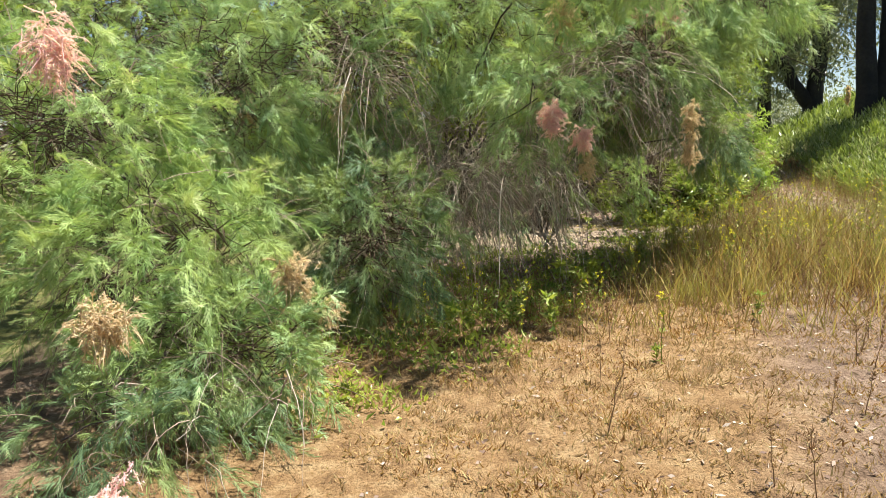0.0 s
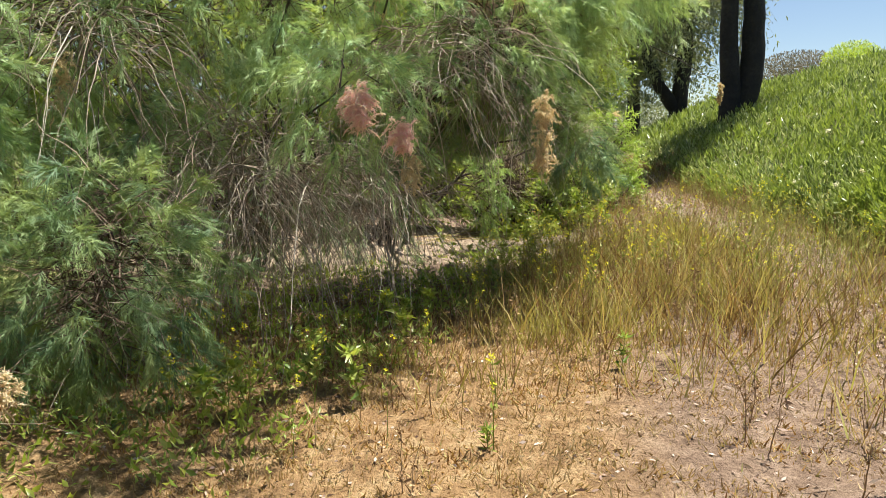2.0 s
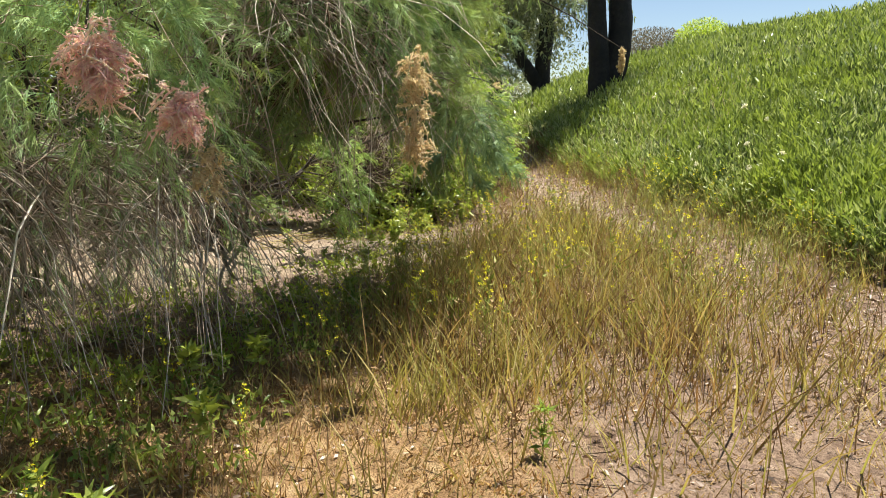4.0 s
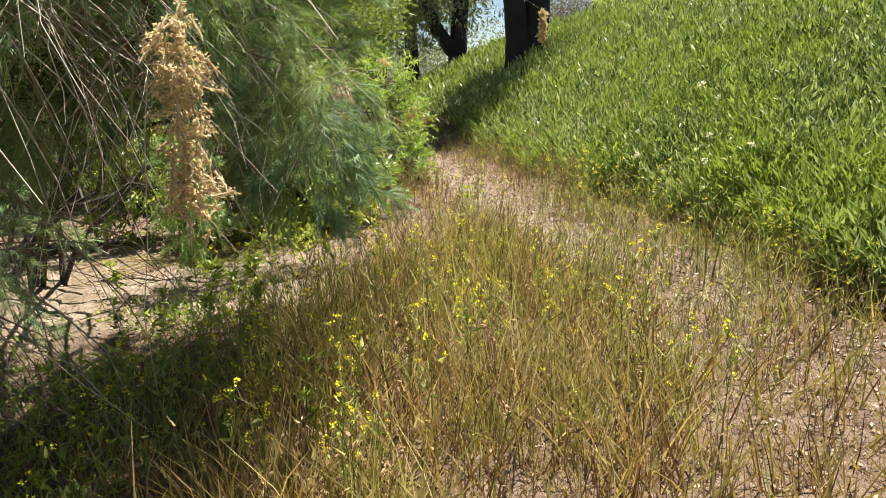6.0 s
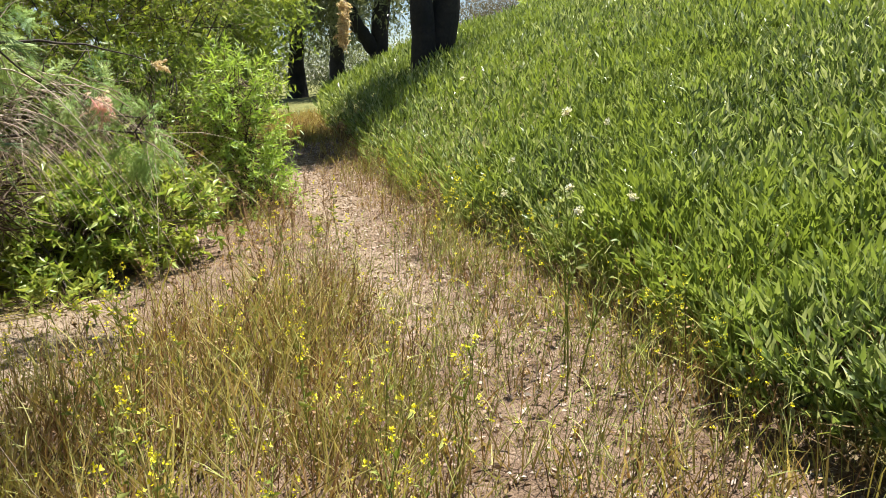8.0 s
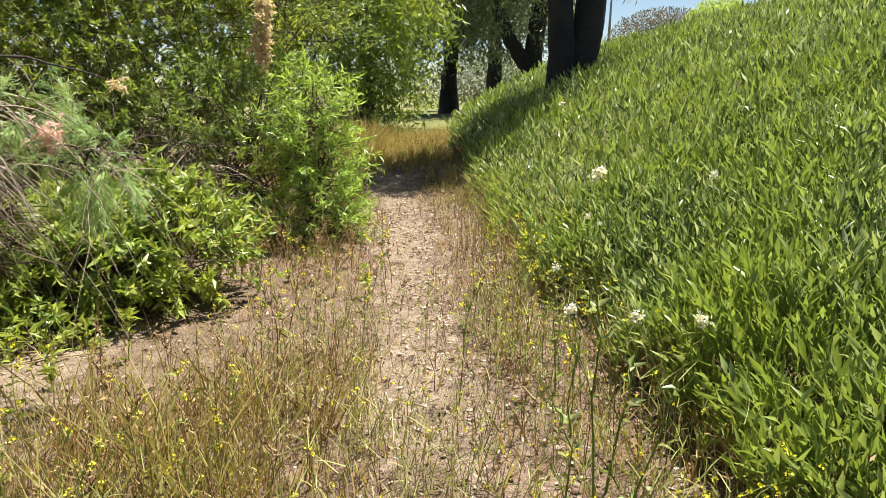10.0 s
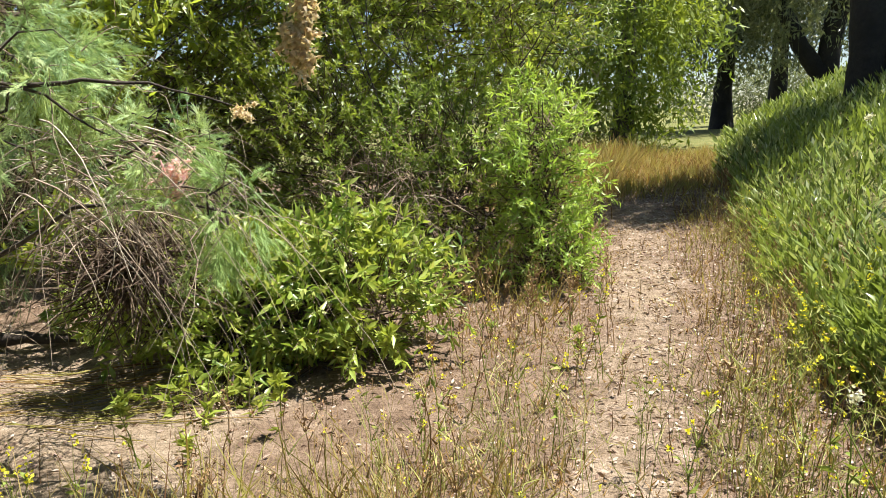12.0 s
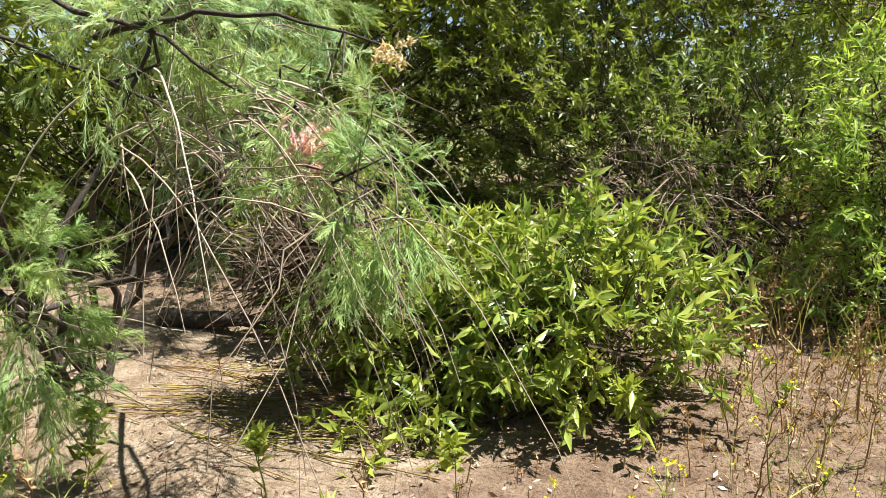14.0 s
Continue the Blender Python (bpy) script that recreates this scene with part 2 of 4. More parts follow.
# ---- terrain ----
FOOT_Y = np.array([-400, -8, 0, 4, 6.5, 8, 10, 12, 15, 19.5, 26, 34, 50, 90, 400.0])
FOOT_X = np.array([-2, 2.0, 3.2, 4.7, 5.6, 6.05, 6.45, 6.93, 7.6, 8.9, 11.4, 14.8, 22, 40, 170.0])
FOOT_Z = np.array([0.2, 0.2, 0.22, 0.3, 0.38, 0.44, 0.48, 0.52, 0.65, 0.85, 1.0, 1.1, 1.0, 0.5, 0.2])


def smooth(e0, e1, v):
    t = np.clip((v - e0) / (e1 - e0), 0, 1)
    return t * t * (3 - 2 * t)


def waves(x, y, size, seed=0.0):
    """Gentle unevenness, about -1 to 1."""
    a, b = x / size, y / size
    return (np.sin(a * 1.7 + 2.1 * np.sin(b * 1.1 + seed) + seed) + np.sin(b * 2.3 + 1.7 * np.sin(a * 1.3 - seed)) + np.sin((a + b) * 3.1 + seed * 2)) / 3


def offset(x, y):
    """Distance from the foot of the bank: positive up the bank."""
    fx = np.interp(y, FOOT_Y, FOOT_X)
    slope = np.interp(y + 0.5, FOOT_Y, FOOT_X) - np.interp(y - 0.5, FOOT_Y, FOOT_X)
    return (x - fx + 0.1 * waves(x, y, 0.6)) / np.sqrt(1 + slope * slope)


def height(x, y):
    x, y = np.asarray(x, float), np.asarray(y, float)
    d = offset(x, y)
    z = np.interp(y, FOOT_Y, FOOT_Z)
    left = np.maximum(-d, 0)
    z = z - 0.42 * (1 - np.exp(-left * 0.26))
    right = np.maximum(d, 0)
    z = z + 3.6 * (1 - np.exp(-(right / 5.4) ** 1.12)) * (1 - smooth(60, 200, np.hypot(x, y)))
    near = 1 - smooth(30, 60, np.hypot(x, y - 8))
    z = z + near * (0.025 * waves(x, y, 0.5) + 0.016 * waves(x, y, 0.13, 2.0)) + 0.05 * waves(x, y, 3.0, 1.0)
    return z


def build_ground():
    def axis(low, high, step):
        inner = np.arange(low, high + step / 2, step)
        out = np.geomspace(0.5, 3000, 34)
        return np.concatenate([low - out[::-1], inner, high + out])
    xs, ys = axis(-5, 13, 0.13), axis(-2, 24, 0.13)
    X, Y = np.meshgrid(xs, ys)
    Z = height(X, Y)
    v = np.stack([X, Y, Z], -1).reshape(-1, 3)
    ny, nx = X.shape
    i = (np.arange(ny - 1)[:, None] * nx + np.arange(nx - 1)[None]).ravel()[:, None]
    ob = mesh_of("ground", v, i + [0, 1, nx + 1, nx], GROUND)
    ob.data.polygons.foreach_set("use_smooth", np.ones(len(ob.data.polygons), dtype=bool))
    x, y = v[:, 0], v[:, 1]
    d = offset(x, y)
    straw = smooth(9.0, 5.5, y) * smooth(-2.0, -3.4, d) * smooth(-3.5, 0, x) * 0.8 + 0.1
    straw = np.maximum(straw, smooth(15.5, 17, y) * smooth(24, 20, y) * smooth(0.2, -0.6, d) * smooth(-4.5, -3, d))
    sand = np.exp(-((d + 1.0) / 0.36) ** 2) * smooth(6.5, 9.5, y) * smooth(22, 16, y) * 0.6
    sand = np.maximum(sand, 0.95 * smooth(8.3, 9.2, y) * smooth(12.5, 10.5, y) * smooth(-2.2, -3.2, d))
    green = np.maximum(smooth(-0.1, 0.4, d), smooth(18, 24, y)) + smooth(25, 45, np.hypot(x, y)) + smooth(-7, -9, d)
    for name, value in (("straw", straw), ("sand", sand), ("green", green)):
        a = ob.data.attributes.new(name, "FLOAT", "POINT")
        a.data.foreach_set("value", np.clip(value, 0, 1).astype(np.float32))
    tagged(ob, "dry sandy earth with dead annuals and a trodden footpath", "ground", kind="structure")


build_ground()


def on_ground(x, y, lift=0.0):
    return np.stack([x, y, height(x, y) + lift], -1)


def slope_way(x, y, e=0.1):
    return unit(np.stack([height(x - e, y) - height(x + e, y), height(x, y - e) - height(x, y + e), np.full(len(x), 2 * e)], -1))


# ---- bank ground cover ----
def edge_of(x, y):
    """Distance into the leafy cover, whose front swells and falls back along the path."""
    return offset(x, y) + 0.13 * waves(x, y, 0.75, 4.0) + 0.07 * waves(x, y, 0.22, 1.0)


def build_cover():
    pieces = []
    for n, (d0, d1), (y0, y1), size, per in ((15000, (-0.2, 2.6), (4.6, 10.5), 1.0, 6), (8500, (2.4, 8), (3.0, 12), 1.35, 6), (11500, (-0.2, 8), (10, 21), 1.35, 5),
                                             (4200, (-0.2, 13), (20, 60), 2.8, 7), (4200, (-0.2, 12), (-8, 4.8), 2.4, 7), (1500, (-0.2, 0.45), (4.6, 16), 0.9, 7)):
        y = rng.uniform(y0, y1, n)
        x = np.interp(y, FOOT_Y, FOOT_X) + rng.uniform(d0, d1, n) * 1.05
        d = edge_of(x, y)
        gap = waves(x, y, 0.35, 9.0) > 0.62 - 0.25 * smooth(1.2, 0.2, d)
        keep = (d > rng.uniform(-0.03, 0.08, n)) & ~(gap & (rng.uniform(0, 1, n) < 0.6))
        x, y, d = x[keep], y[keep], d[keep]
        tall = (0.46 * smooth(-0.08, 0.16, d) * (0.82 + 0.24 * waves(x, y, 0.5, 3.0) + 0.16 * waves(x, y, 0.17, 6.0)) + 0.04) * rng.uniform(0.72, 1.0, len(x))
        front = smooth(0.5, 0.1, d)
        tall = tall * (1 - front * rng.uniform(0, 0.5, len(x)))
        lean = slope_way(x, y) * 0.2 + np.stack([-0.55 * front, 0 * front, 0 * front], -1) + rng.normal(size=(len(x), 3)) * [0.2, 0.2, 0.05] + np.array([0, 0, 1.0])
        m = len(x) * per
        f = np.tile(np.linspace(0.58, 1.0, per), len(x))[:, None]
        stem = unit(np.repeat(lean, per, 0))
        base = np.repeat(on_ground(x, y, 0), per, 0) + stem * np.repeat(tall, per)[:, None] * f
        upright = np.repeat(rng.uniform(0.5, 1.5, len(x)), per)[:, None]
        way = stem * upright * (0.5 + 0.6 * f) + random_ways(m) * [0.62, 0.62, 0.3]
        length, width = rng.uniform(0.055, 0.125, m) * size, rng.uniform(0.014, 0.027, m) * size
        pieces.append(leaves(base, way, length, width, 0.2, 0.2) if size < 1.1 else flat_leaves(base, way, length, width))
    n = 5200
    y = rng.uniform(4.6, 18, n)
    x = np.interp(y, FOOT_Y, FOOT_X) + rng.uniform(-0.15, 0.6, n)
    k = edge_of(x, y) > -0.05
    x, y = x[k], y[k]
    n = len(x)
    way = np.array([-0.35, 0, 1.0]) + rng.normal(size=(n, 3)) * [0.5, 0.5, 0.3]
    edge = mesh_of("bank_edge_stems", *blades(on_ground(x, y, 0), way, rng.uniform(0.1, 0.42, n), rng.uniform(0.003, 0.009, n)), STEM_DRY)
    tagged(edge, "bare brown stems under the edge of the leafy bank", "stems", kind="stuff")
    ob = mesh_of("ground_cover", *join(pieces), COVER)
    tagged(ob, "dense bright green leafy ground cover over the bank", "ground cover", kind="stuff")


build_cover()


# ---- plants with many small leaves ----
def thing(name, x, y, label, category, group="", kind=""):
    ob = new(name)
    ob.location = (x, y, float(height(x, y)))
    return tagged(ob, label, category, group, kind)


def local(geometry, ob):
    """Geometry given in the world, laid into the thing's own place."""
    return geometry[0] - np.array(ob.location), geometry[1]


def in_lobe(centre, radii, n, shell=0.45, r=rng):
    """Points in an ellipsoid, gathered towards its skin, and the ways out."""
    way = random_ways(n, r)
    return np.array(centre) + way * np.array(radii) * (r.uniform(0, 1, n) ** shell)[:, None], unit(way / np.array(radii))


def feather(start, way, length, droop, tone, needles=15, needle=0.068, width=0.0044, r=rng):
    """Feathery sprays: a fine drooping axis with needles to both sides, each spray a flat frond. Gives geometry and tones."""
    n = len(start)
    line = arcs(start, way, length, droop, 5, 0.03, r)
    face = unit(np.cross(line[:, -1] - line[:, 0], random_ways(n, r)))
    t = np.linspace(0.06, 1.0, needles)[None] + r.uniform(-0.02, 0.0, (n, needles))
    i = np.minimum((t * 4).astype(int), 3)
    f = (t * 4 - i)[..., None]
    row = np.arange(n)[:, None]
    base = line[row, i] * (1 - f) + line[row, i + 1] * f
    ahead = unit(line[row, i + 1] - line[row, i])
    lateral = unit(np.cross(face[:, None], ahead)) * np.where(np.arange(needles) % 2, 1.0, -1.0)[None, :, None]
    out = unit(ahead * 0.95 + lateral * 0.42 + r.normal(size=base.shape) * 0.2 - np.array([0, 0, 0.12]))
    size = (needle * r.uniform(0.7, 1.3, (n, needles)) * (1.2 - 0.65 * t))[..., None]
    side = unit(np.cross(face[:, None], out) + r.normal(size=base.shape) * 0.25) * width * 0.5
    v = np.stack([base - side, base + side, base + out * size], 2).reshape(-1, 3)
    axis = spikes(line[:, 0], line[:, -1] - line[:, 0], np.linalg.norm(line[:, -1] - line[:, 0], axis=1), 0.004, r)
    return join([(v, np.arange(len(v)).reshape(-1, 3)), axis]), np.concatenate([tone.repeat(needles * 3), tone.repeat(3)])


def tamarisk_lobe(centre, radii, clusters, per, length=0.3, droop=0.5, r=rng):
    """A hanging mass of foliage: tapering plumes of short sprays along branchlets, with dark gaps between them."""
    clusters, per = int(clusters * 1.35), int(per * 1.45)
    c, out = in_lobe(centre, radii, clusters, 0.36, r)
    axis = unit(out * 0.8 + r.normal(size=(clusters, 3)) * 0.5 + np.array([0, 0, -0.12]))
    t = r.uniform(0, 1, (clusters, per))
    reach = (length * 1.05 * r.uniform(0.6, 1.4, clusters))[:, None, None]
    start = c[:, None] + axis[:, None] * reach * t[..., None] - np.array([0, 0, 1.0]) * reach * 0.3 * t[..., None] ** 2
    start = start + r.normal(size=start.shape) * 0.012
    way = axis[:, None] * 0.8 + random_ways(clusters * per, r).reshape(clusters, per, 3) * 0.75 + np.array([0, 0, -0.1])
    size = length * 0.5 * (1.25 - 0.7 * t) * r.uniform(0.7, 1.25, (clusters, per))
    tone = np.clip(np.repeat(r.normal(0.5, 0.2, clusters), per) + (t.ravel() - 0.5) * 0.35 + r.normal(0, 0.1, clusters * per), 0, 1)
    return feather(start.reshape(-1, 3), way.reshape(-1, 3), size.ravel(), droop * 0.5, tone, 15, 0.2 * length, 0.0044 * min(1.0, length / 0.3) ** 0.5, r=r)


def limb(a, b, sag, radius, k=9, sides=6, wobble=0.02, r=rng):
    """One bough from a to b that bows upwards by sag."""
    t = np.linspace(0, 1, k)[:, None]
    line = np.array(a) * (1 - t) + np.array(b) * t + np.array([0, 0, 1.0]) * sag * 4 * t * (1 - t) + r.normal(size=(k, 3)) * wobble * np.minimum(1, 4 * t * (1 - t))
    return tubes(line[None], (radius * (1 - 0.8 * t[:, 0]))[None], sides)


def twig_fan(centre, radii, n, length, droop, r=rng, radius=0.0042):
    """Bare hanging twigs springing from the upper part of a dome."""
    p, out = in_lobe(centre, radii, n, 0.6, r)
    way = out * [1, 1, 0.3] * r.uniform(0, 1, (n, 1)) + r.normal(size=(n, 3)) * 0.5 + np.array([0, 0, 0.2])
    line = arcs(p, way, length * r.uniform(0.5, 1.3, n), droop * r.uniform(0.6, 1.5, n), 7, 0.03, r)
    size = np.linspace(1, 0.3, 7)[None] * radius * r.uniform(0.5, 1.4, n)[:, None]
    return tubes(line, size, 3)


def plume(top, length, spread_out, n, droop=1.0, r=rng):
    """A hanging flower plume of many catkin-like racemes."""
    t = r.uniform(0, 1, n)
    start = np.array(top) - np.array([0, 0, 1.0]) * (t * length)[:, None] + r.normal(size=(n, 3)) * spread_out * 0.35
    way = random_ways(n, r) * [1, 1, 0.8] + np.array([0, 0, -0.15])
    line = arcs(start, way, spread_out * r.uniform(0.35, 0.95, n), droop, 4, 0.08, r)
    core = tubes(line, np.array([0.0022, 0.0035, 0.003, 0.001])[None] * r.uniform(0.7, 1.3, n)[:, None], 4)
    m = 10
    base = (line[:, [1, 2]].repeat(m, 1).reshape(-1, 3)) + r.normal(size=(n * 2 * m, 3)) * 0.006
    return join([core, spikes(base, random_ways(n * 2 * m, r), 0.013, 0.007, r)])


def tamarisk(name, root, label, lobes, twigs, plumes, seed):
    r = np.random.default_rng(seed)
    ob = thing("tamarisk", root[0], root[1], label, "shrub", "tamarisk thicket")
    foot = np.array(ob.location) - [0, 0, 0.05]
    for centre, radii, clusters, per, material, length, droop in lobes:
        leafage, tone = tamarisk_lobe(centre, radii, clusters, per, length, droop, r=r)
        mass = part("foliage", local(leafage, ob), material, ob)
        mass.data.attributes.new("tone", "FLOAT", "POINT").data.foreach_set("value", tone.astype(np.float32))
        part("branch", local(limb(foot + r.normal(size=3) * [0.25, 0.25, 0], centre, 0.35, 0.022, wobble=0.09, r=r), ob), BRANCH, ob)
        ends, _ = in_lobe(centre, np.array(radii) * 0.95, 16, 0.3, r)
        size = float(np.mean(radii))
        # Dark twigs in the lobe's core put gap shade into the colour.
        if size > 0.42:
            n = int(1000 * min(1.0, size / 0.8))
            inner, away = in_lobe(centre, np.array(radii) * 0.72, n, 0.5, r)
            part("dead_twig_core", local(blades(inner, away * 0.3 + r.normal(size=(n, 3)) * 0.6, r.uniform(0.15, 0.4, n) * min(1.0, size), 0.008, 0.3, r), ob), GAP_SHADE, ob)["kind"] = "stuff"
        part("fine_twig_work", local(twig_fan(centre, np.array(radii) * 1.15, int(clusters * 0.9), 0.55, 0.5, r, 0.0028), ob), TWIG, ob)["kind"] = "stuff"
        for e in ends[:max(2, int(9 * size))]:
            part("bough", local(limb(np.array(centre) + r.normal(size=3) * 0.2 * np.array(radii), e, 0.1, 0.006, 7, 4, 0.05, r), ob), BRANCH, ob)
    for centre, radii, n, length, droop in twigs:
        part("dead_twig_tangle", local(twig_fan(centre, radii, n, length, droop, r), ob), PALE_TWIG, ob, "tangle of bare hanging brown twigs")["kind"] = "stuff"
    for top, length, out, n, material in plumes:
        pink = material is PINK
        part("flower_plume", local(plume(top, length, out, n, 0.45, r), ob), material, ob, "pink feathery flower plume" if pink else "faded tan flower plume")
    return ob


def shoots(centre, radii, n, per, length, leaf, width, up=0.6, droop=0.25, r=rng, shell=0.45):
    """Leafy shoots through a rounded mass: fine stems with leaves along them."""
    p, out = in_lobe(centre, radii, n, shell, r)
    way = out * 0.7 + np.array([0, 0, up]) + r.normal(size=(n, 3)) * 0.35
    line = arcs(p, way, length * r.uniform(0.6, 1.3, n), droop, 5, 0.04, r)
    t = r.uniform(0.1, 1.0, (n, per))
    i = np.minimum((t * 4).astype(int), 3)
    f = (t * 4 - i)[..., None]
    row = np.arange(n)[:, None]
    base = (line[row, i] * (1 - f) + line[row, i + 1] * f).reshape(-1, 3)
    ahead = unit(line[row, i + 1] - line[row, i]).reshape(-1, 3)
    m = n * per
    aim = ahead * 0.6 + random_ways(m, r) * 0.8 - np.array([0, 0, 0.15])
    size = r.uniform(0.65, 1.25, m)
    make = flat_leaves(base, aim, leaf * size, width * size, r) if leaf > 0.12 or leaf < 0.07 else leaves(base, aim, leaf * size, width * size, 0.2, 0.2, r)
    return make, tubes(line[:, ::2], np.array([[0.003, 0.002, 0.001]]), 3)


def leafy_shrub(name, root, label, lobes, leaf, width, seed, category="shrub", group=""):
    """Shrub of many leafy shoots: lobes of centre, radii, shoots, leaves a shoot, shoot length, material."""
    r = np.random.default_rng(seed)
    ob = thing(name, root[0], root[1], label, category, group)
    foot = np.array(ob.location) - [0, 0, 0.05]
    for centre, radii, n, per, length, material in lobes:
        crown, stems = shoots(centre, radii, n, per, length, leaf, width, r=r)
        part("foliage", local(crown, ob), material, ob)
        part("twig_work", local(stems, ob), TWIG, ob)["kind"] = "stuff"
        # Dark core twigs stand in for the shade inside the shrub.
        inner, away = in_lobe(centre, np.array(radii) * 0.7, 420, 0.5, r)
        part("twig_core", local(blades(inner, away * 0.3 + r.normal(size=(420, 3)) * 0.5 + np.array([0, 0, 0.4]), r.uniform(0.3, 0.6, 420) * np.mean(radii), 0.01, 0.3, r), ob), GAP_SHADE, ob)["kind"] = "stuff"
        ends, _ = in_lobe(centre, np.array(radii) * 0.9, 14, 0.35, r)
        for e in ends[:8]:
            part("stem", local(limb(foot + r.normal(size=3) * [0.3, 0.3, 0], e, 0.1, 0.014, 8, 5, 0.07, r), ob), BRANCH, ob)
    return ob


def tree(name, root, label, stems, crowns, seed, bark, leaf_size=0.16, hang=0.5, leaf=None):
    """Tapered stems given as lists of (x, y, z, radius) from the root; crowns of centre, radii, clumps."""
    r = np.random.default_rng(seed)
    ob = tagged(new(name), label, "tree", "trees on the bank")
    ob.location = root
    for stem in stems:
        s = np.array(stem, float)
        t, k = np.linspace(0, 1, len(s)), np.linspace(0, 1, 22)
        line = np.stack([np.interp(k, t, s[:, j]) for j in range(4)], -1)
        line[1:-1] = (line[:-2] + line[1:-1] * 2 + line[2:]) / 4
        line[:, :3] += r.normal(size=(22, 3)) * 0.05 * line[:, 3:4]
        v, f = tubes(line[None, :, :3], line[None, :, 3], 14)
        v = v + r.normal(size=v.shape) * 0.02 * s[:, 3].max()
        trunk = part("trunk", (v, f), bark, ob)
        trunk.data.polygons.foreach_set("use_smooth", np.ones(len(f), dtype=bool))
    top = np.array(stems[0][-1][:3])
    for centre, radii, clumps in crowns:
        c, out = in_lobe(centre, radii, clumps, 0.4, r)
        for e in c[:8]:
            part("limb", limb(top * 0.75 + r.normal(size=3) * 0.1, e, 0.3, 0.05, 8, 5, 0.08, r), bark, ob)
        per = 30
        line = arcs(np.repeat(c, 5, 0), np.repeat(out, 5, 0) + r.normal(size=(clumps * 5, 3)) * 0.8, 0.9 * hang + 0.4, hang, 4, 0.05, r)
        base = line[:, 1:].reshape(-1, 3).repeat(per // 5, 0)
        base = base + r.normal(size=base.shape) * 0.16
        size = leaf_size * r.uniform(0.6, 1.3, len(base))
        crown = flat_leaves(base, random_ways(len(base), r) + np.array([0, 0, -0.9 * hang]), size, size * 0.28, r)
        part("crown", join([crown, tubes(line, np.array([0.012, 0.009, 0.006, 0.003])[None], 3)]), leaf or TREE_LEAF, ob)
    return ob


# ---- tamarisk thicket ----
tamarisk("near", (-1.9, 4.7), "bright feathery green tamarisk shrub leaning over dry earth", [
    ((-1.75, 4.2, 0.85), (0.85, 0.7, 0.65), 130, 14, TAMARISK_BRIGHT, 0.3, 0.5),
    ((-1.25, 3.85, 0.4), (0.6, 0.5, 0.35), 76, 13, TAMARISK, 0.28, 0.5),
    ((-1.55, 3.2, 0.2), (0.65, 0.35, 0.22), 44, 12, TAMARISK_SHADE, 0.24, 0.5),
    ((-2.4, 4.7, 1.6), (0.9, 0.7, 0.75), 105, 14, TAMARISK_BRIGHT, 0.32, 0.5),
], [((-1.2, 3.6, 0.25), (0.6, 0.5, 0.2), 90, 0.4, 0.6)], [
    ((-1.5, 3.05, 0.78), 0.07, 0.13, 200, TAN), ((-1.25, 2.5, 0.25), 0.14, 0.11, 80, PINK), ((-2.0, 3.8, 2.12), 0.22, 0.15, 260, PINK), ((-0.8, 3.75, 0.88), 0.12, 0.12, 120, TAN), ((-0.75, 4.55, 0.47), 0.06, 0.11, 60, TAN),
], 11)
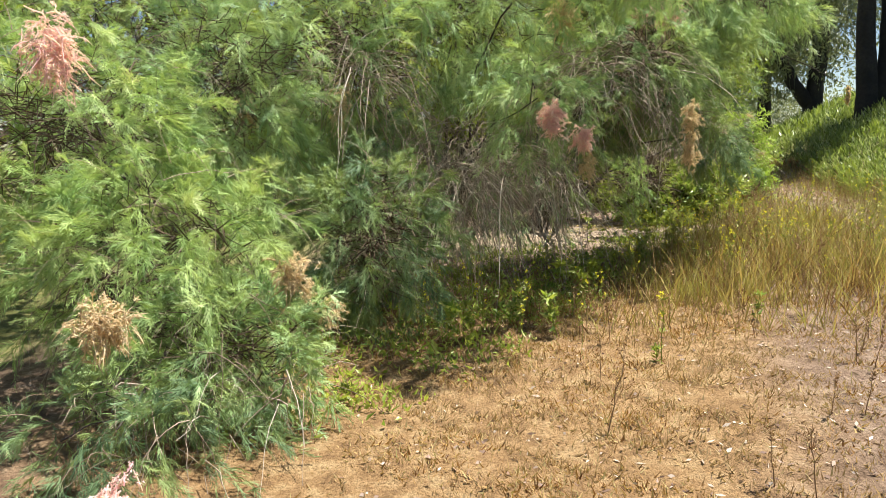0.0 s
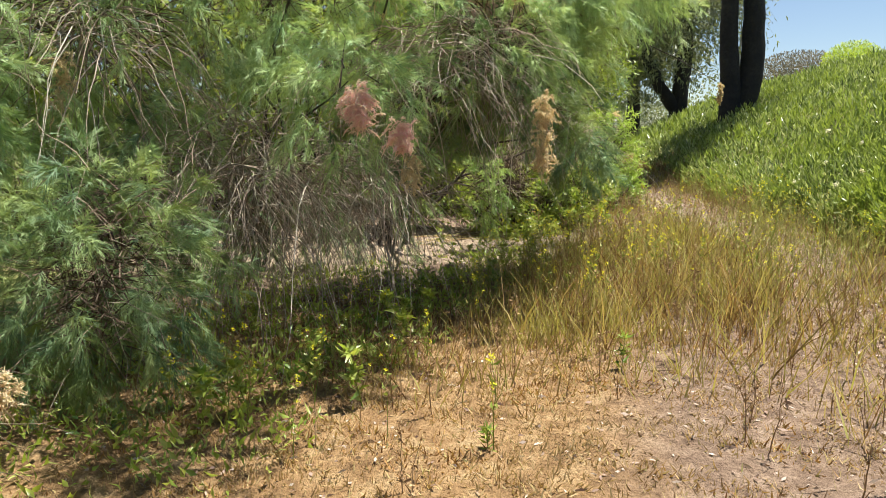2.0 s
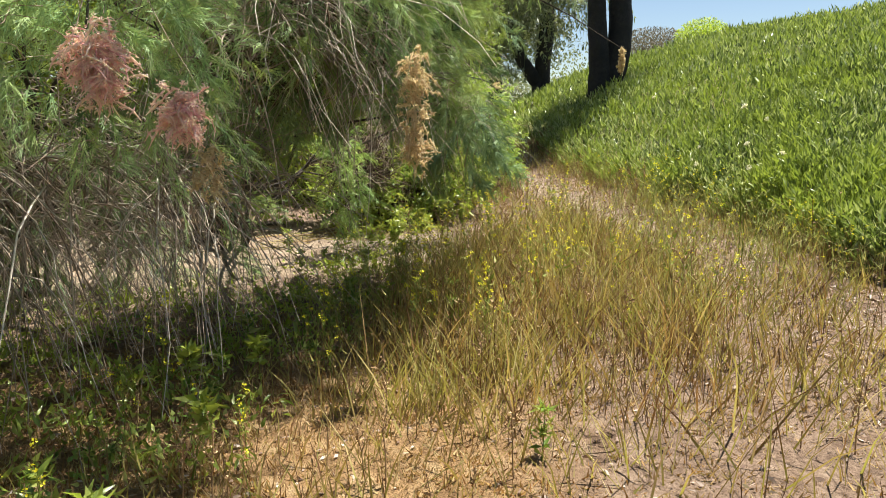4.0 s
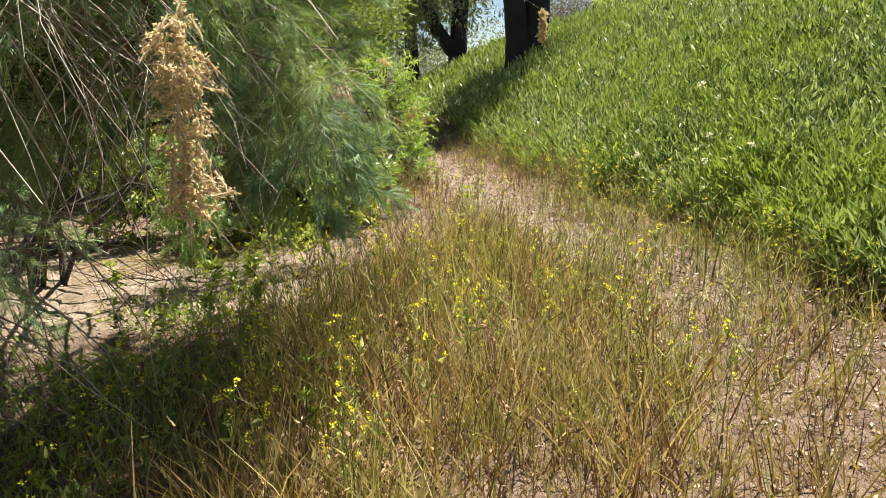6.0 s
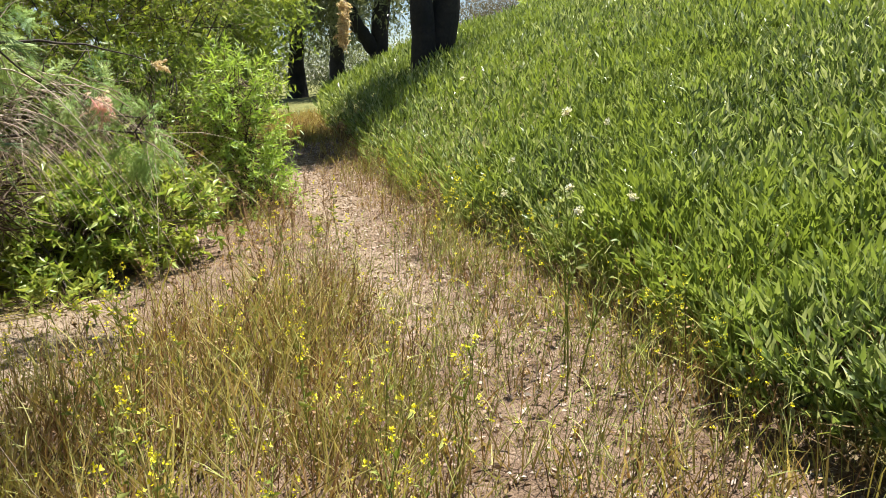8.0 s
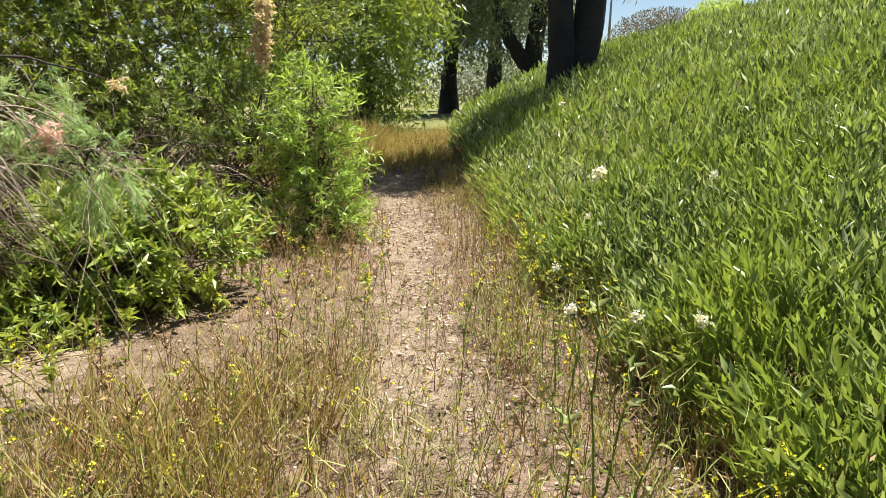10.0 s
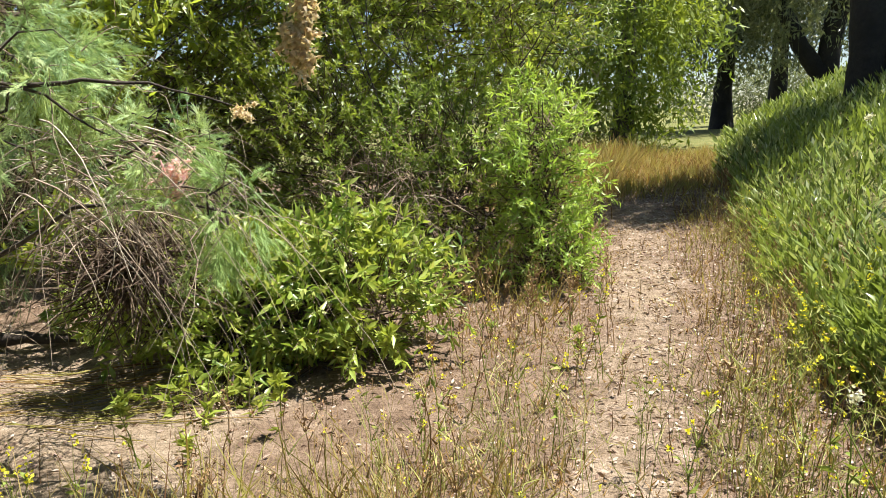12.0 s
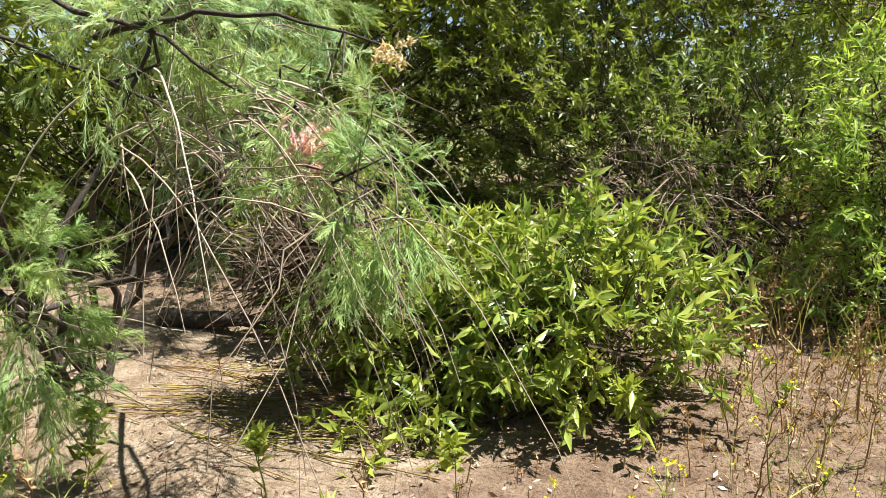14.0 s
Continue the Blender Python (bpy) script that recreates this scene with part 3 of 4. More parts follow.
tamarisk("middle", (-0.4, 9.4), "large drooping tamarisk shrub with dead twigs and pink plumes", [
    ((-2.6, 6.4, 2.4), (1.5, 1.0, 1.4), 150, 14, TAMARISK, 0.38, 0.5),
    ((-3.2, 7.2, 3.8), (1.8, 1.0, 1.0), 70, 14, TAMARISK, 0.42, 0.5),
    ((-0.9, 6.4, 2.5), (0.9, 0.7, 1.1), 110, 14, TAMARISK, 0.36, 0.6),
    ((-0.8, 6.2, 0.95), (0.55, 0.6, 0.75), 60, 14, TAMARISK_SHADE, 0.34, 0.6),
    ((-0.55, 5.35, 0.8), (0.5, 0.45, 0.65), 80, 14, TAMARISK_SHADE, 0.3, 0.5),
    ((-1.6, 5.5, 1.95), (0.65, 0.5, 0.75), 74, 14, TAMARISK, 0.32, 0.5),
] + [
    # Next two upper lobes lie out of view, placed to shade the ground.
    ((0.85, 5.1, 3.05), (0.35, 0.5, 0.2), 60, 14, TAMARISK, 0.3, 0.4),
    ((1.6, 6.05, 3.05), (0.4, 0.5, 0.2), 60, 14, TAMARISK, 0.3, 0.4),
    ((0.2, 6.9, 2.75), (1.0, 0.8, 0.8), 100, 14, TAMARISK, 0.38, 0.7),
    ((0.3, 7.6, 4.1), (2.0, 1.0, 0.9), 70, 14, TAMARISK, 0.42, 0.6),
    ((0.78, 6.0, 1.85), (0.4, 0.4, 0.4), 40, 12, TAMARISK, 0.28, 0.7),
    ((1.8, 7.9, 3.2), (1.0, 0.8, 0.8), 100, 14, TAMARISK, 0.38, 0.7),
    ((1.5, 7.7, 1.8), (0.6, 0.5, 0.42), 44, 14, TAMARISK_SHADE, 0.35, 0.7),
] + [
    ((0.2, 9.0, 0.75), (1.5, 0.5, 0.6), 70, 14, TAMARISK_SHADE, 0.36, 0.6),
    ((-2.4, 8.0, 0.9), (1.2, 0.8, 0.9), 40, 14, TAMARISK_SHADE, 0.36, 0.6),
    ((-0.6, 8.4, 2.0), (1.8, 0.8, 1.6), 100, 14, TAMARISK_SHADE, 0.4, 0.6),
], [((0.0, 6.5, 1.25), (0.75, 0.45, 0.5), 560, 0.75, 0.85), ((1.55, 6.9, 2.1), (0.6, 0.4, 0.4), 340, 0.7, 0.75), ((-0.7, 5.9, 2.1), (0.4, 0.3, 0.3), 140, 0.5, 0.8), ((0.6, 7.6, 1.1), (1.3, 0.5, 0.6), 420, 0.8, 0.7), ((1.0, 6.6, 1.2), (0.5, 0.4, 0.4), 160, 0.6, 0.7)], [
    ((0.82, 5.45, 1.74), 0.13, 0.1, 260, PINK), ((1.06, 5.5, 1.57), 0.09, 0.085, 160, PINK), ((1.15, 5.75, 1.4), 0.18, 0.08, 60, TAN),
    ((1.05, 6.4, 2.75), 0.3, 0.15, 130, TAN), ((2.2, 7.2, 2.75), 0.2, 0.2, 150, PINK), ((1.9, 7.3, 2.7), 0.2, 0.18, 120, PINK), ((-1.5, 5.6, 1.9), 0.2, 0.12, 70, TAN), ((-0.8, 5.7, 1.95), 0.3, 0.1, 70, TAN),
], 12)
tamarisk("path", (1.4, 10.2), "arching tamarisk shrub with hanging faded plumes beside the footpath", [
    ((1.9, 6.95, 2.25), (0.55, 0.5, 0.42), 50, 12, TAMARISK, 0.32, 0.7),
    ((2.45, 7.6, 2.05), (0.5, 0.55, 0.4), 44, 14, TAMARISK_SHADE, 0.34, 0.7),
    ((2.5, 8.3, 2.75), (0.8, 0.55, 0.6), 80, 14, TAMARISK, 0.36, 0.7),
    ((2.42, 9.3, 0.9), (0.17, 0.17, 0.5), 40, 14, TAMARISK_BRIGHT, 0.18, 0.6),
    ((2.64, 7.0, 1.5), (0.2, 0.2, 0.35), 40, 14, TAMARISK_SHADE, 0.24, 0.7),
    ((1.6, 11.2, 2.4), (0.7, 0.5, 0.6), 50, 14, TAMARISK, 0.36, 0.7),
] + [
    # Two high lobes added out of view to throw shade on the ground.
    ((2.55, 7.55, 3.0), (0.85, 0.75, 0.28), 58, 14, TAMARISK, 0.34, 0.4),
    ((3.35, 8.15, 3.0), (0.6, 0.55, 0.22), 80, 14, TAMARISK, 0.36, 0.5),
    ((3.4, 9.55, 1.66), (0.36, 0.2, 0.1), 20, 12, TAMARISK, 0.18, 0.5),
    ((2.95, 9.45, 1.95), (0.35, 0.3, 0.16), 22, 13, TAMARISK, 0.2, 0.5),
    ((3.8, 9.3, 1.42), (0.13, 0.12, 0.16), 20, 13, TAMARISK_BRIGHT, 0.15, 0.5),
    ((1.5, 11.5, 1.3), (0.5, 0.4, 0.6), 30, 14, TAMARISK_SHADE, 0.34, 0.6),
], [((3.0, 9.9, 1.4), (0.35, 0.22, 0.2), 90, 0.38, 0.7), ((2.2, 7.2, 1.75), (0.4, 0.4, 0.3), 110, 0.55, 0.7)], [
    ((2.12, 6.22, 1.78), 0.5, 0.085, 200, TAN), ((3.9, 9.25, 1.79), 0.03, 0.06, 12, TAN), ((4.42, 7.97, 2.03), 0.17, 0.028, 60, TAN), ((3.6, 9.35, 1.62), 0.12, 0.07, 40, PINK),
], 13)

over = [o for o in bpy.data.objects if o.name.startswith("tamarisk")][-1]
for a, b in (((1.6, 9.6, 2.3), (2.85, 9.05, 1.98)), ((2.75, 9.08, 1.99), (3.45, 9.5, 1.6)), ((1.9, 9.3, 2.0), (3.2, 9.7, 1.45)), ((2.6, 8.3, 2.85), (4.4, 7.98, 2.04)), ((2.9, 9.3, 1.85), (3.86, 9.27, 1.8))):
    part("branch", local(limb(a, b, 0.06, 0.011, 10, 6, 0.012), over), BRANCH, over)


def bare_arch(n, seed):
    """Long pale leafless twigs that arch out of the crown and hang to the ground."""
    r = np.random.default_rng(seed)
    start = np.array([3.15, 9.42, 1.62]) + r.normal(size=(n, 3)) * [0.22, 0.12, 0.08]
    way = np.stack([r.uniform(-0.6, 1.0, n), r.uniform(-0.25, 0.35, n), r.uniform(-0.3, 0.15, n)], -1)
    line = arcs(start, way, r.uniform(0.35, 0.7, n), r.uniform(0.6, 1.1, n), 9, 0.012, r)
    return tubes(line, np.linspace(1, 0.35, 9)[None] * 0.0032 * r.uniform(0.6, 1.4, n)[:, None], 4)


# Dark blades fill the hollow under the arch with painted shade.
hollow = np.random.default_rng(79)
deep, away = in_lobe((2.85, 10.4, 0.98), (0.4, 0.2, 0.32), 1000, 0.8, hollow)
part("dead_twig_core", local(blades(deep, away * 0.3 + hollow.normal(size=(1000, 3)) * 0.5, hollow.uniform(0.15, 0.35, 1000), 0.01, 0.3, hollow), over), GAP_SHADE, over)["kind"] = "stuff"
part("bare_twig_tangle", local(bare_arch(70, 78), over), PALE_TWIG, over, "pale leafless twigs arching to the ground")["kind"] = "stuff"

# ---- leafy shrubs by the path ----
leafy_shrub("broadleaf_shrub", (3.5, 11.0), "low spreading shrub with broad bright green leaves on sandy ground", [
    ((3.35, 10.9, 0.58), (0.55, 0.42, 0.4), 250, 20, 0.26, BROAD),
    ((3.95, 11.0, 0.65), (0.6, 0.55, 0.5), 300, 20, 0.26, BROAD),
    ((2.75, 10.85, 0.55), (0.35, 0.25, 0.18), 70, 14, 0.22, BROAD),
    ((3.3, 10.25, 0.2), (0.4, 0.22, 0.15), 60, 12, 0.18, BROAD),
    ((2.25, 11.35, 0.75), (0.55, 0.35, 0.5), 170, 18, 0.24, BROAD),
    ((3.3, 11.6, 0.62), (0.6, 0.35, 0.32), 120, 18, 0.22, BROAD),
], 0.092, 0.026, 21)
leafy_shrub("willow_shrub", (4.6, 13.6), "tall dense willow shrub with narrow olive-green leaves", [
    ((4.5, 13.3, 1.1), (0.8, 0.8, 1.0), 420, 36, 0.42, WILLOW),
    ((3.3, 13.6, 1.4), (1.0, 0.8, 1.3), 380, 36, 0.46, WILLOW),
    ((3.3, 14.2, 3.0), (1.5, 1.0, 1.4), 420, 36, 0.46, WILLOW),
    ((5.0, 14.4, 3.0), (1.2, 1.0, 1.5), 460, 36, 0.46, WILLOW),
    ((1.6, 14.2, 2.0), (1.5, 1.0, 2.0), 560, 34, 0.46, WILLOW),
], 0.065, 0.016, 22)
# Its sunlit look comes from the lighter leaf colour.
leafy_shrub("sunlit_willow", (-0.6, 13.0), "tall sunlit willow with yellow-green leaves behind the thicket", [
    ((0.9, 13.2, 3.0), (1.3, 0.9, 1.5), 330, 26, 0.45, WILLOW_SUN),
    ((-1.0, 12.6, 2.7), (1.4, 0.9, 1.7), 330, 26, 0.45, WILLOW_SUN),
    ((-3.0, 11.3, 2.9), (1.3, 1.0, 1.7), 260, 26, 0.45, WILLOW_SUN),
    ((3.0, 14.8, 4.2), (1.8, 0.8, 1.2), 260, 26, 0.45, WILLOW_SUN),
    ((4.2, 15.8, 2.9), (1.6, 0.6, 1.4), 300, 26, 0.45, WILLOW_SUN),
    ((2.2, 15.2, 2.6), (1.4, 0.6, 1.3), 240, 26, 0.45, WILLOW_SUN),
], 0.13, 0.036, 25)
leafy_shrub("young_willow", (5.3, 12.9), "upright young willow with fresh light green leaves", [
    ((5.2, 12.6, 1.25), (0.38, 0.33, 0.8), 210, 20, 0.3, WILLOW_BRIGHT),
    ((5.3, 12.4, 0.5), (0.42, 0.35, 0.4), 140, 18, 0.3, WILLOW_BRIGHT),
], 0.085, 0.016, 23)
leafy_shrub("willow_shrub", (-1.5, 16), "tall dense willow shrub with narrow olive-green leaves", [
    ((-1.2, 15.0, 2.4), (2.6, 1.4, 2.8), 640, 22, 0.7, WILLOW),
    ((-4.5, 11.5, 2.4), (2.2, 2.2, 2.8), 420, 22, 0.7, WILLOW),
    ((-5.0, 6.8, 2.4), (1.6, 2.4, 2.6), 360, 22, 0.7, WILLOW),
    ((3.2, 17.2, 3.5), (2.4, 1.4, 3.4), 420, 22, 0.7, WILLOW),
    ((0.5, 16.5, 5.6), (4.5, 1.5, 2.6), 700, 22, 0.7, WILLOW),
    ((-6.0, 11.5, 5.4), (3.0, 2.5, 2.4), 360, 22, 0.7, WILLOW),
    ((1.5, 15.9, 1.0), (3.2, 0.8, 1.1), 300, 22, 0.6, WILLOW),
    ((-2.6, 12.6, 1.0), (2.2, 0.9, 1.1), 240, 22, 0.6, WILLOW),
], 0.17, 0.05, 24)

grey = [o for o in bpy.data.objects if o.name.startswith("willow_shrub")][0]
part("dead_twig_tangle", local(twig_fan((3.9, 12.7, 0.9), (0.7, 0.3, 0.5), 320, 0.6, 0.4, np.random.default_rng(77)), grey), TWIG, grey, "tangle of bare grey inner twigs")["kind"] = "stuff"
log = tagged(new("fallen_log"), "short dark weathered log lying under the shrubs", "log")
log.location = (1.6, 11.2, float(height(1.6, 11.2)))
part("bark", limb((-0.5, -0.1, 0.06), (0.55, 0.1, 0.07), 0.02, 0.075, 12, 9, 0.01), BRANCH, log)

# ---- trees ----
tree("twin_trunk_tree", (10.42, 17.75, 1.7), "dark twin-trunked tree standing in green ground cover", [
    [(-0.06, 0, -0.3, 0.3), (-0.1, 0, 0.6, 0.25), (-0.2, 0.1, 2.2, 0.21), (-0.3, 0.1, 5.0, 0.17), (-0.8, 0.3, 8, 0.08)],
    [(0.14, 0, -0.3, 0.3), (0.26, 0, 0.6, 0.29), (0.4, 0, 1.5, 0.28), (0.37, 0, 2.8, 0.25), (0.3, 0.1, 5.2, 0.19), (0.6, 0, 8, 0.08)],
], [((-0.7, -1.0, 6.9), (1.0, 0.7, 0.7), 90), ((1.5, 0.6, 8.2), (1.4, 1.2, 1.0), 60)], 31, BLACK_BARK)
tree("forked_tree", (16.4, 32.5, 2.4), "dark tree forking low into leaning limbs", [
    [(0, 0, -0.3, 0.45), (0.1, 0, 1.0, 0.36), (0.3, 0, 3.0, 0.34), (0.2, 0, 7, 0.28), (0.4, 0, 10, 0.1)],
    [(0, 0, 0.4, 0.32), (-0.7, 0, 1.2, 0.28), (-1.5, 0, 2.6, 0.24), (-2.2, 0, 5.0, 0.2), (-3.0, 0.4, 7.5, 0.08)],
], [((-0.5, 0, 7.4), (4.0, 3.0, 2.4), 150), ((-1.6, -1, 4.6), (1.9, 1.6, 1.6), 40), ((1.2, -1.0, 5.2), (1.4, 1.2, 1.2), 20)], 32, BLACK_BARK, 0.24, 0.9)
tree("slender_tree", (20.5, 46.6, 2.0), "slender dark tree with drooping foliage", [
    [(0, 0, -0.3, 0.5), (0, 0, 2, 0.4), (-0.2, 0, 6, 0.36), (-1.0, 0, 10, 0.3), (-1.6, 0, 14, 0.1)],
], [((-1, 0, 9), (4.5, 3.5, 3.5), 150), ((1.0, -1, 5.6), (2.6, 2, 1.6), 60), ((-2.2, -1, 5.0), (1.8, 1.6, 1.6), 45)], 33, BLACK_BARK, 0.3, 0.9)
tree("leaning_tree", (14.55, 37.0, 1.1), "tall dark tree leaning slightly beside the far footpath", [
    [(0, 0, -0.3, 0.5), (0, 0, 1.5, 0.33), (0.1, 0, 4, 0.3), (0.5, 0, 7, 0.25), (0.9, 0, 11, 0.1)],
    [(0.05, 0, 2.6, 0.3), (0.8, 0, 4.4, 0.2), (1.5, 0, 7.5, 0.1)],
], [((0, 0, 8.4), (4.5, 3.5, 3.2), 160), ((-1.8, -1, 4.6), (2.2, 2, 2.0), 60), ((1.4, -1, 5.0), (1.5, 1.4, 1.4), 45)], 34, BLACK_BARK, 0.28, 0.8)
tree("weeping_tree", (8.2, 25.0, 0.7), "leafy green tree with a drooping crown near the path", [
    [(0, 0, -0.2, 0.3), (0.1, 0, 2, 0.24), (0, 0, 5, 0.18), (0, 0, 8, 0.06)],
], [((-0.8, 0, 4.0), (2.5, 2.2, 3.4), 260)], 35, GREY_BARK, 0.22, 0.7, WILLOW)


# ---- far brush and woods ----
def far_brush(centre, radii, n, size, material, label, name="far_bush", category="bush"):
    r = np.random.default_rng(int(abs(centre[0]) * 10 + n))
    ob = thing(name, centre[0], centre[1], label, category)
    p, out = in_lobe(centre, radii, n, 0.4, r)
    part("foliage", local(flat_leaves(p, out + random_ways(n, r), size * r.uniform(0.6, 1.3, n), size * 0.3, r), ob), material, ob)
    ends, _ = in_lobe(centre, np.array(radii) * 0.8, 10, 0.4, r)
    part("stem", local(join([limb(np.array(ob.location) - [0, 0, 0.1], e, 0.1, 0.05, 6, 4, 0.05, r) for e in ends]), ob), GREY_BARK, ob)


far_brush((27.0, 38.7, 4.8), (3.4, 2.0, 1.6), 14000, 0.16, GREY_BRUSH, "leafless grey brush on the rise behind the bank")
far_brush((22.7, 29.4, 4.8), (1.3, 1.0, 0.8), 6000, 0.12, OLIVE, "rounded yellow-green bush on top of the bank")
far_brush((26.0, 60.0, 3.0), (5.0, 3.0, 2.4), 9000, 0.3, TREE_LEAF, "distant green bush beyond the trees")


def far_woods():
    """Trees and brush all round, far off."""
    r = np.random.default_rng(50)
    pieces = []
    for i in range(90):
        ahead = i < 28
        a = radians(90 + (r.uniform(-75, 50) if ahead else r.uniform(50, 285)))
        dist = r.uniform(75, 130)
        c = np.array([math.cos(a) * dist, math.sin(a) * dist + 8, 0.0])
        size = r.uniform(2.5, 5.5)
        c[2] = float(height(c[0], c[1])) + size * 0.6
        n = 1300 if ahead else 120
        p, out = in_lobe(c, (size * 1.4, size * 1.4, size), n, 0.4, r)
        leaf = (0.5 if ahead else 1.8) * r.uniform(0.6, 1.2, n)
        pieces.append(flat_leaves(p, out + random_ways(n, r), leaf, leaf * 0.55, r))
    ob = mesh_of("far_woods", *join(pieces), TREE_LEAF)
    tagged(ob, "hazy belt of distant green trees", "trees", kind="stuff")


far_woods()


# ---- dry grass, dead annuals, litter ----
def stand(x, y):
    """How thickly the tall dry grass stands, 0 to 1."""
    d = offset(x, y)
    core = smooth(-3.9, -2.9, d) * smooth(-1.0, -1.7, d) * smooth(5.2, 6.2, y) * smooth(10.6, 9.4, y)
    rim = 0.25 * smooth(-5.4, -4, d) * smooth(-1.0, -1.8, d) * smooth(4.4, 5.8, y) * smooth(9.4, 8.0, y)
    edge = 0.4 * smooth(-0.8, -0.4, d) * smooth(0.35, 0.05, d) * smooth(5.5, 7, y) * smooth(17, 14, y)
    verge = 0.25 * smooth(-2.6, -2.1, d) * smooth(-1.3, -1.6, d) * smooth(11, 12, y) * smooth(16, 13, y)
    far = 0.9 * smooth(15.8, 17, y) * smooth(23, 20, y) * smooth(-3.5, -2.4, d) * smooth(0.1, -0.3, d)
    sparse = 0.26 * smooth(-2.0, -1.5, d) * smooth(0.1, -0.2, d) * smooth(3.5, 5, y) * smooth(9.6, 8.2, y) * (1 - 0.5 * np.exp(-((d + 1.0) / 0.25) ** 2))
    mid = 0.45 * smooth(-2.2, -1.6, d) * smooth(-0.2, -0.7, d) * smooth(4.6, 5.4, y) * smooth(8.0, 6.8, y)
    bare = smooth(0.15, -0.35, y - (8.0 + (x - 2.0) * 0.55))
    return np.maximum.reduce([core * bare, rim * bare, edge, verge, far, sparse, mid]) * np.clip(0.6 + 0.55 * waves(x, y, 0.45, 5.0) + 0.55 * waves(x, y, 0.12, 3.0), 0, 1.5)


def scatter(n, x0, x1, y0, y1, chance):
    x, y = rng.uniform(x0, x1, n), rng.uniform(y0, y1, n)
    keep = rng.uniform(0, 1, n) < chance(x, y)
    return x[keep], y[keep]


def build_grass():
    x, y = scatter(330000, -1.5, 10, 2.5, 23, stand)
    n = len(x)
    d = offset(x, y)
    tall = (0.2 + 0.32 * smooth(-4.2, -2.9, d) * smooth(-1.1, -1.9, d)) * rng.uniform(0.4, 1.25, n) * np.where(y > 15, 1.1, 1.0) * (1 + 0.5 * smooth(-1.9, -1.2, d) * smooth(7.8, 6.6, y)) * (0.9 + 0.35 * waves(x, y, 0.25, 7.0))
    way = np.array([0, 0, 1.0]) + rng.normal(size=(n, 3)) * [0.3, 0.3, 0]
    blade = blades(on_ground(x, y, -0.01), way, tall, rng.uniform(0.0035, 0.0105, n) * np.where(y > 15, 2.0, 1.0), 0.22)
    k = rng.choice(n, n // 4, replace=False)
    ears = spikes(on_ground(x[k], y[k]) + way[k] / np.linalg.norm(way[k], axis=1, keepdims=True) * tall[k][:, None] * 0.8 + rng.normal(size=(len(k), 3)) * 0.01, way[k] + rng.normal(size=(len(k), 3)) * 0.3, 0.05, 0.009)
    ob = mesh_of("dry_grass", *join([blade, ears]), STRAW)
    tagged(ob, "stand of tall dry straw-coloured grass", "grass", kind="stuff")


def build_dead_annuals():
    def where(x, y):
        d = offset(x, y)
        trod = 1 - 0.9 * np.exp(-((d + 0.95) / 0.4) ** 2) * smooth(5, 7, y)
        left = smooth(-0.9, 0.2, x) * smooth(8.6, 7.2, y) + smooth(-2.4, -1.6, d)
        return np.clip((1 - 0.65 * smooth(-1.0, -0.5, d)) * trod * np.minimum(left, 1) * smooth(0.1, -0.2, d) * (0.55 + 0.6 * waves(x, y, 0.3, 4.0)), 0, 1)
    x, y = scatter(300000, -1.2, 7.5, 0.8, 15, where)
    near = scatter(80000, -1.0, 3.6, 1.2, 6.6, lambda x, y: smooth(0.6, -0.4, x - 0.4 * y) * np.clip(0.6 + 0.5 * waves(x, y, 0.16, 4.0), 0, 1) * where(x, y))
    x, y = np.concatenate([x, near[0]]), np.concatenate([y, near[1]])
    n = len(x)
    way = np.array([0, 0, 0.8]) + rng.normal(size=(n, 3)) * [0.6, 0.6, 0.2]
    ob = mesh_of("dead_annuals", *spikes(on_ground(x, y, -0.004), way, rng.uniform(0.015, 0.06, n), rng.uniform(0.004, 0.012, n)), RUST)
    tagged(ob, "low mat of dead rust-coloured annual weeds", "weeds", kind="stuff")


def build_litter():
    def where(x, y):
        d = offset(x, y)
        return np.clip(1.0 * smooth(-1.5, -0.7, d) * smooth(0.3, 0.0, d) + 0.2 * smooth(-5, -4, d) * smooth(-2, -3, d) * smooth(8, 9, y) + 0.12 + 0.1 * smooth(7, 5, y) * smooth(0.2, 1.2, x) * (0.5 + waves(x, y, 0.5, 8.0)), 0, 1)
    x, y = scatter(110000, -0.5, 8.5, 1.5, 17, where)
    n = len(x)
    way = rng.normal(size=(n, 3)) * [1, 1, 0.1]
    ob = mesh_of("leaf_litter", *flat_leaves(on_ground(x, y, 0.006), way, rng.uniform(0.015, 0.055, n), rng.uniform(0.008, 0.02, n)), LITTER)
    tagged(ob, "scattered dry fallen leaves on bare earth", "leaf litter", kind="stuff")


def build_stalks():
    r = np.random.default_rng(61)
    x, y = r.uniform(1.6, 2.9, 90), r.uniform(9.9, 10.7, 90)
    way = np.stack([np.ones(90), 0.25 + r.normal(size=90) * 0.25, r.normal(size=90) * 0.02], -1)
    line = arcs(on_ground(x, y, 0.02), way, r.uniform(0.3, 0.9, 90), 0.02, 5, 0.015, r)
    line[..., 2] = height(line[..., 0], line[..., 1]) + 0.012
    ob = mesh_of("fallen_stalks", *tubes(line, np.full((90, 5), 0.003), 3), STRAW)
    tagged(ob, "dry stalks lying flat on sandy ground", "stalks", kind="stuff")


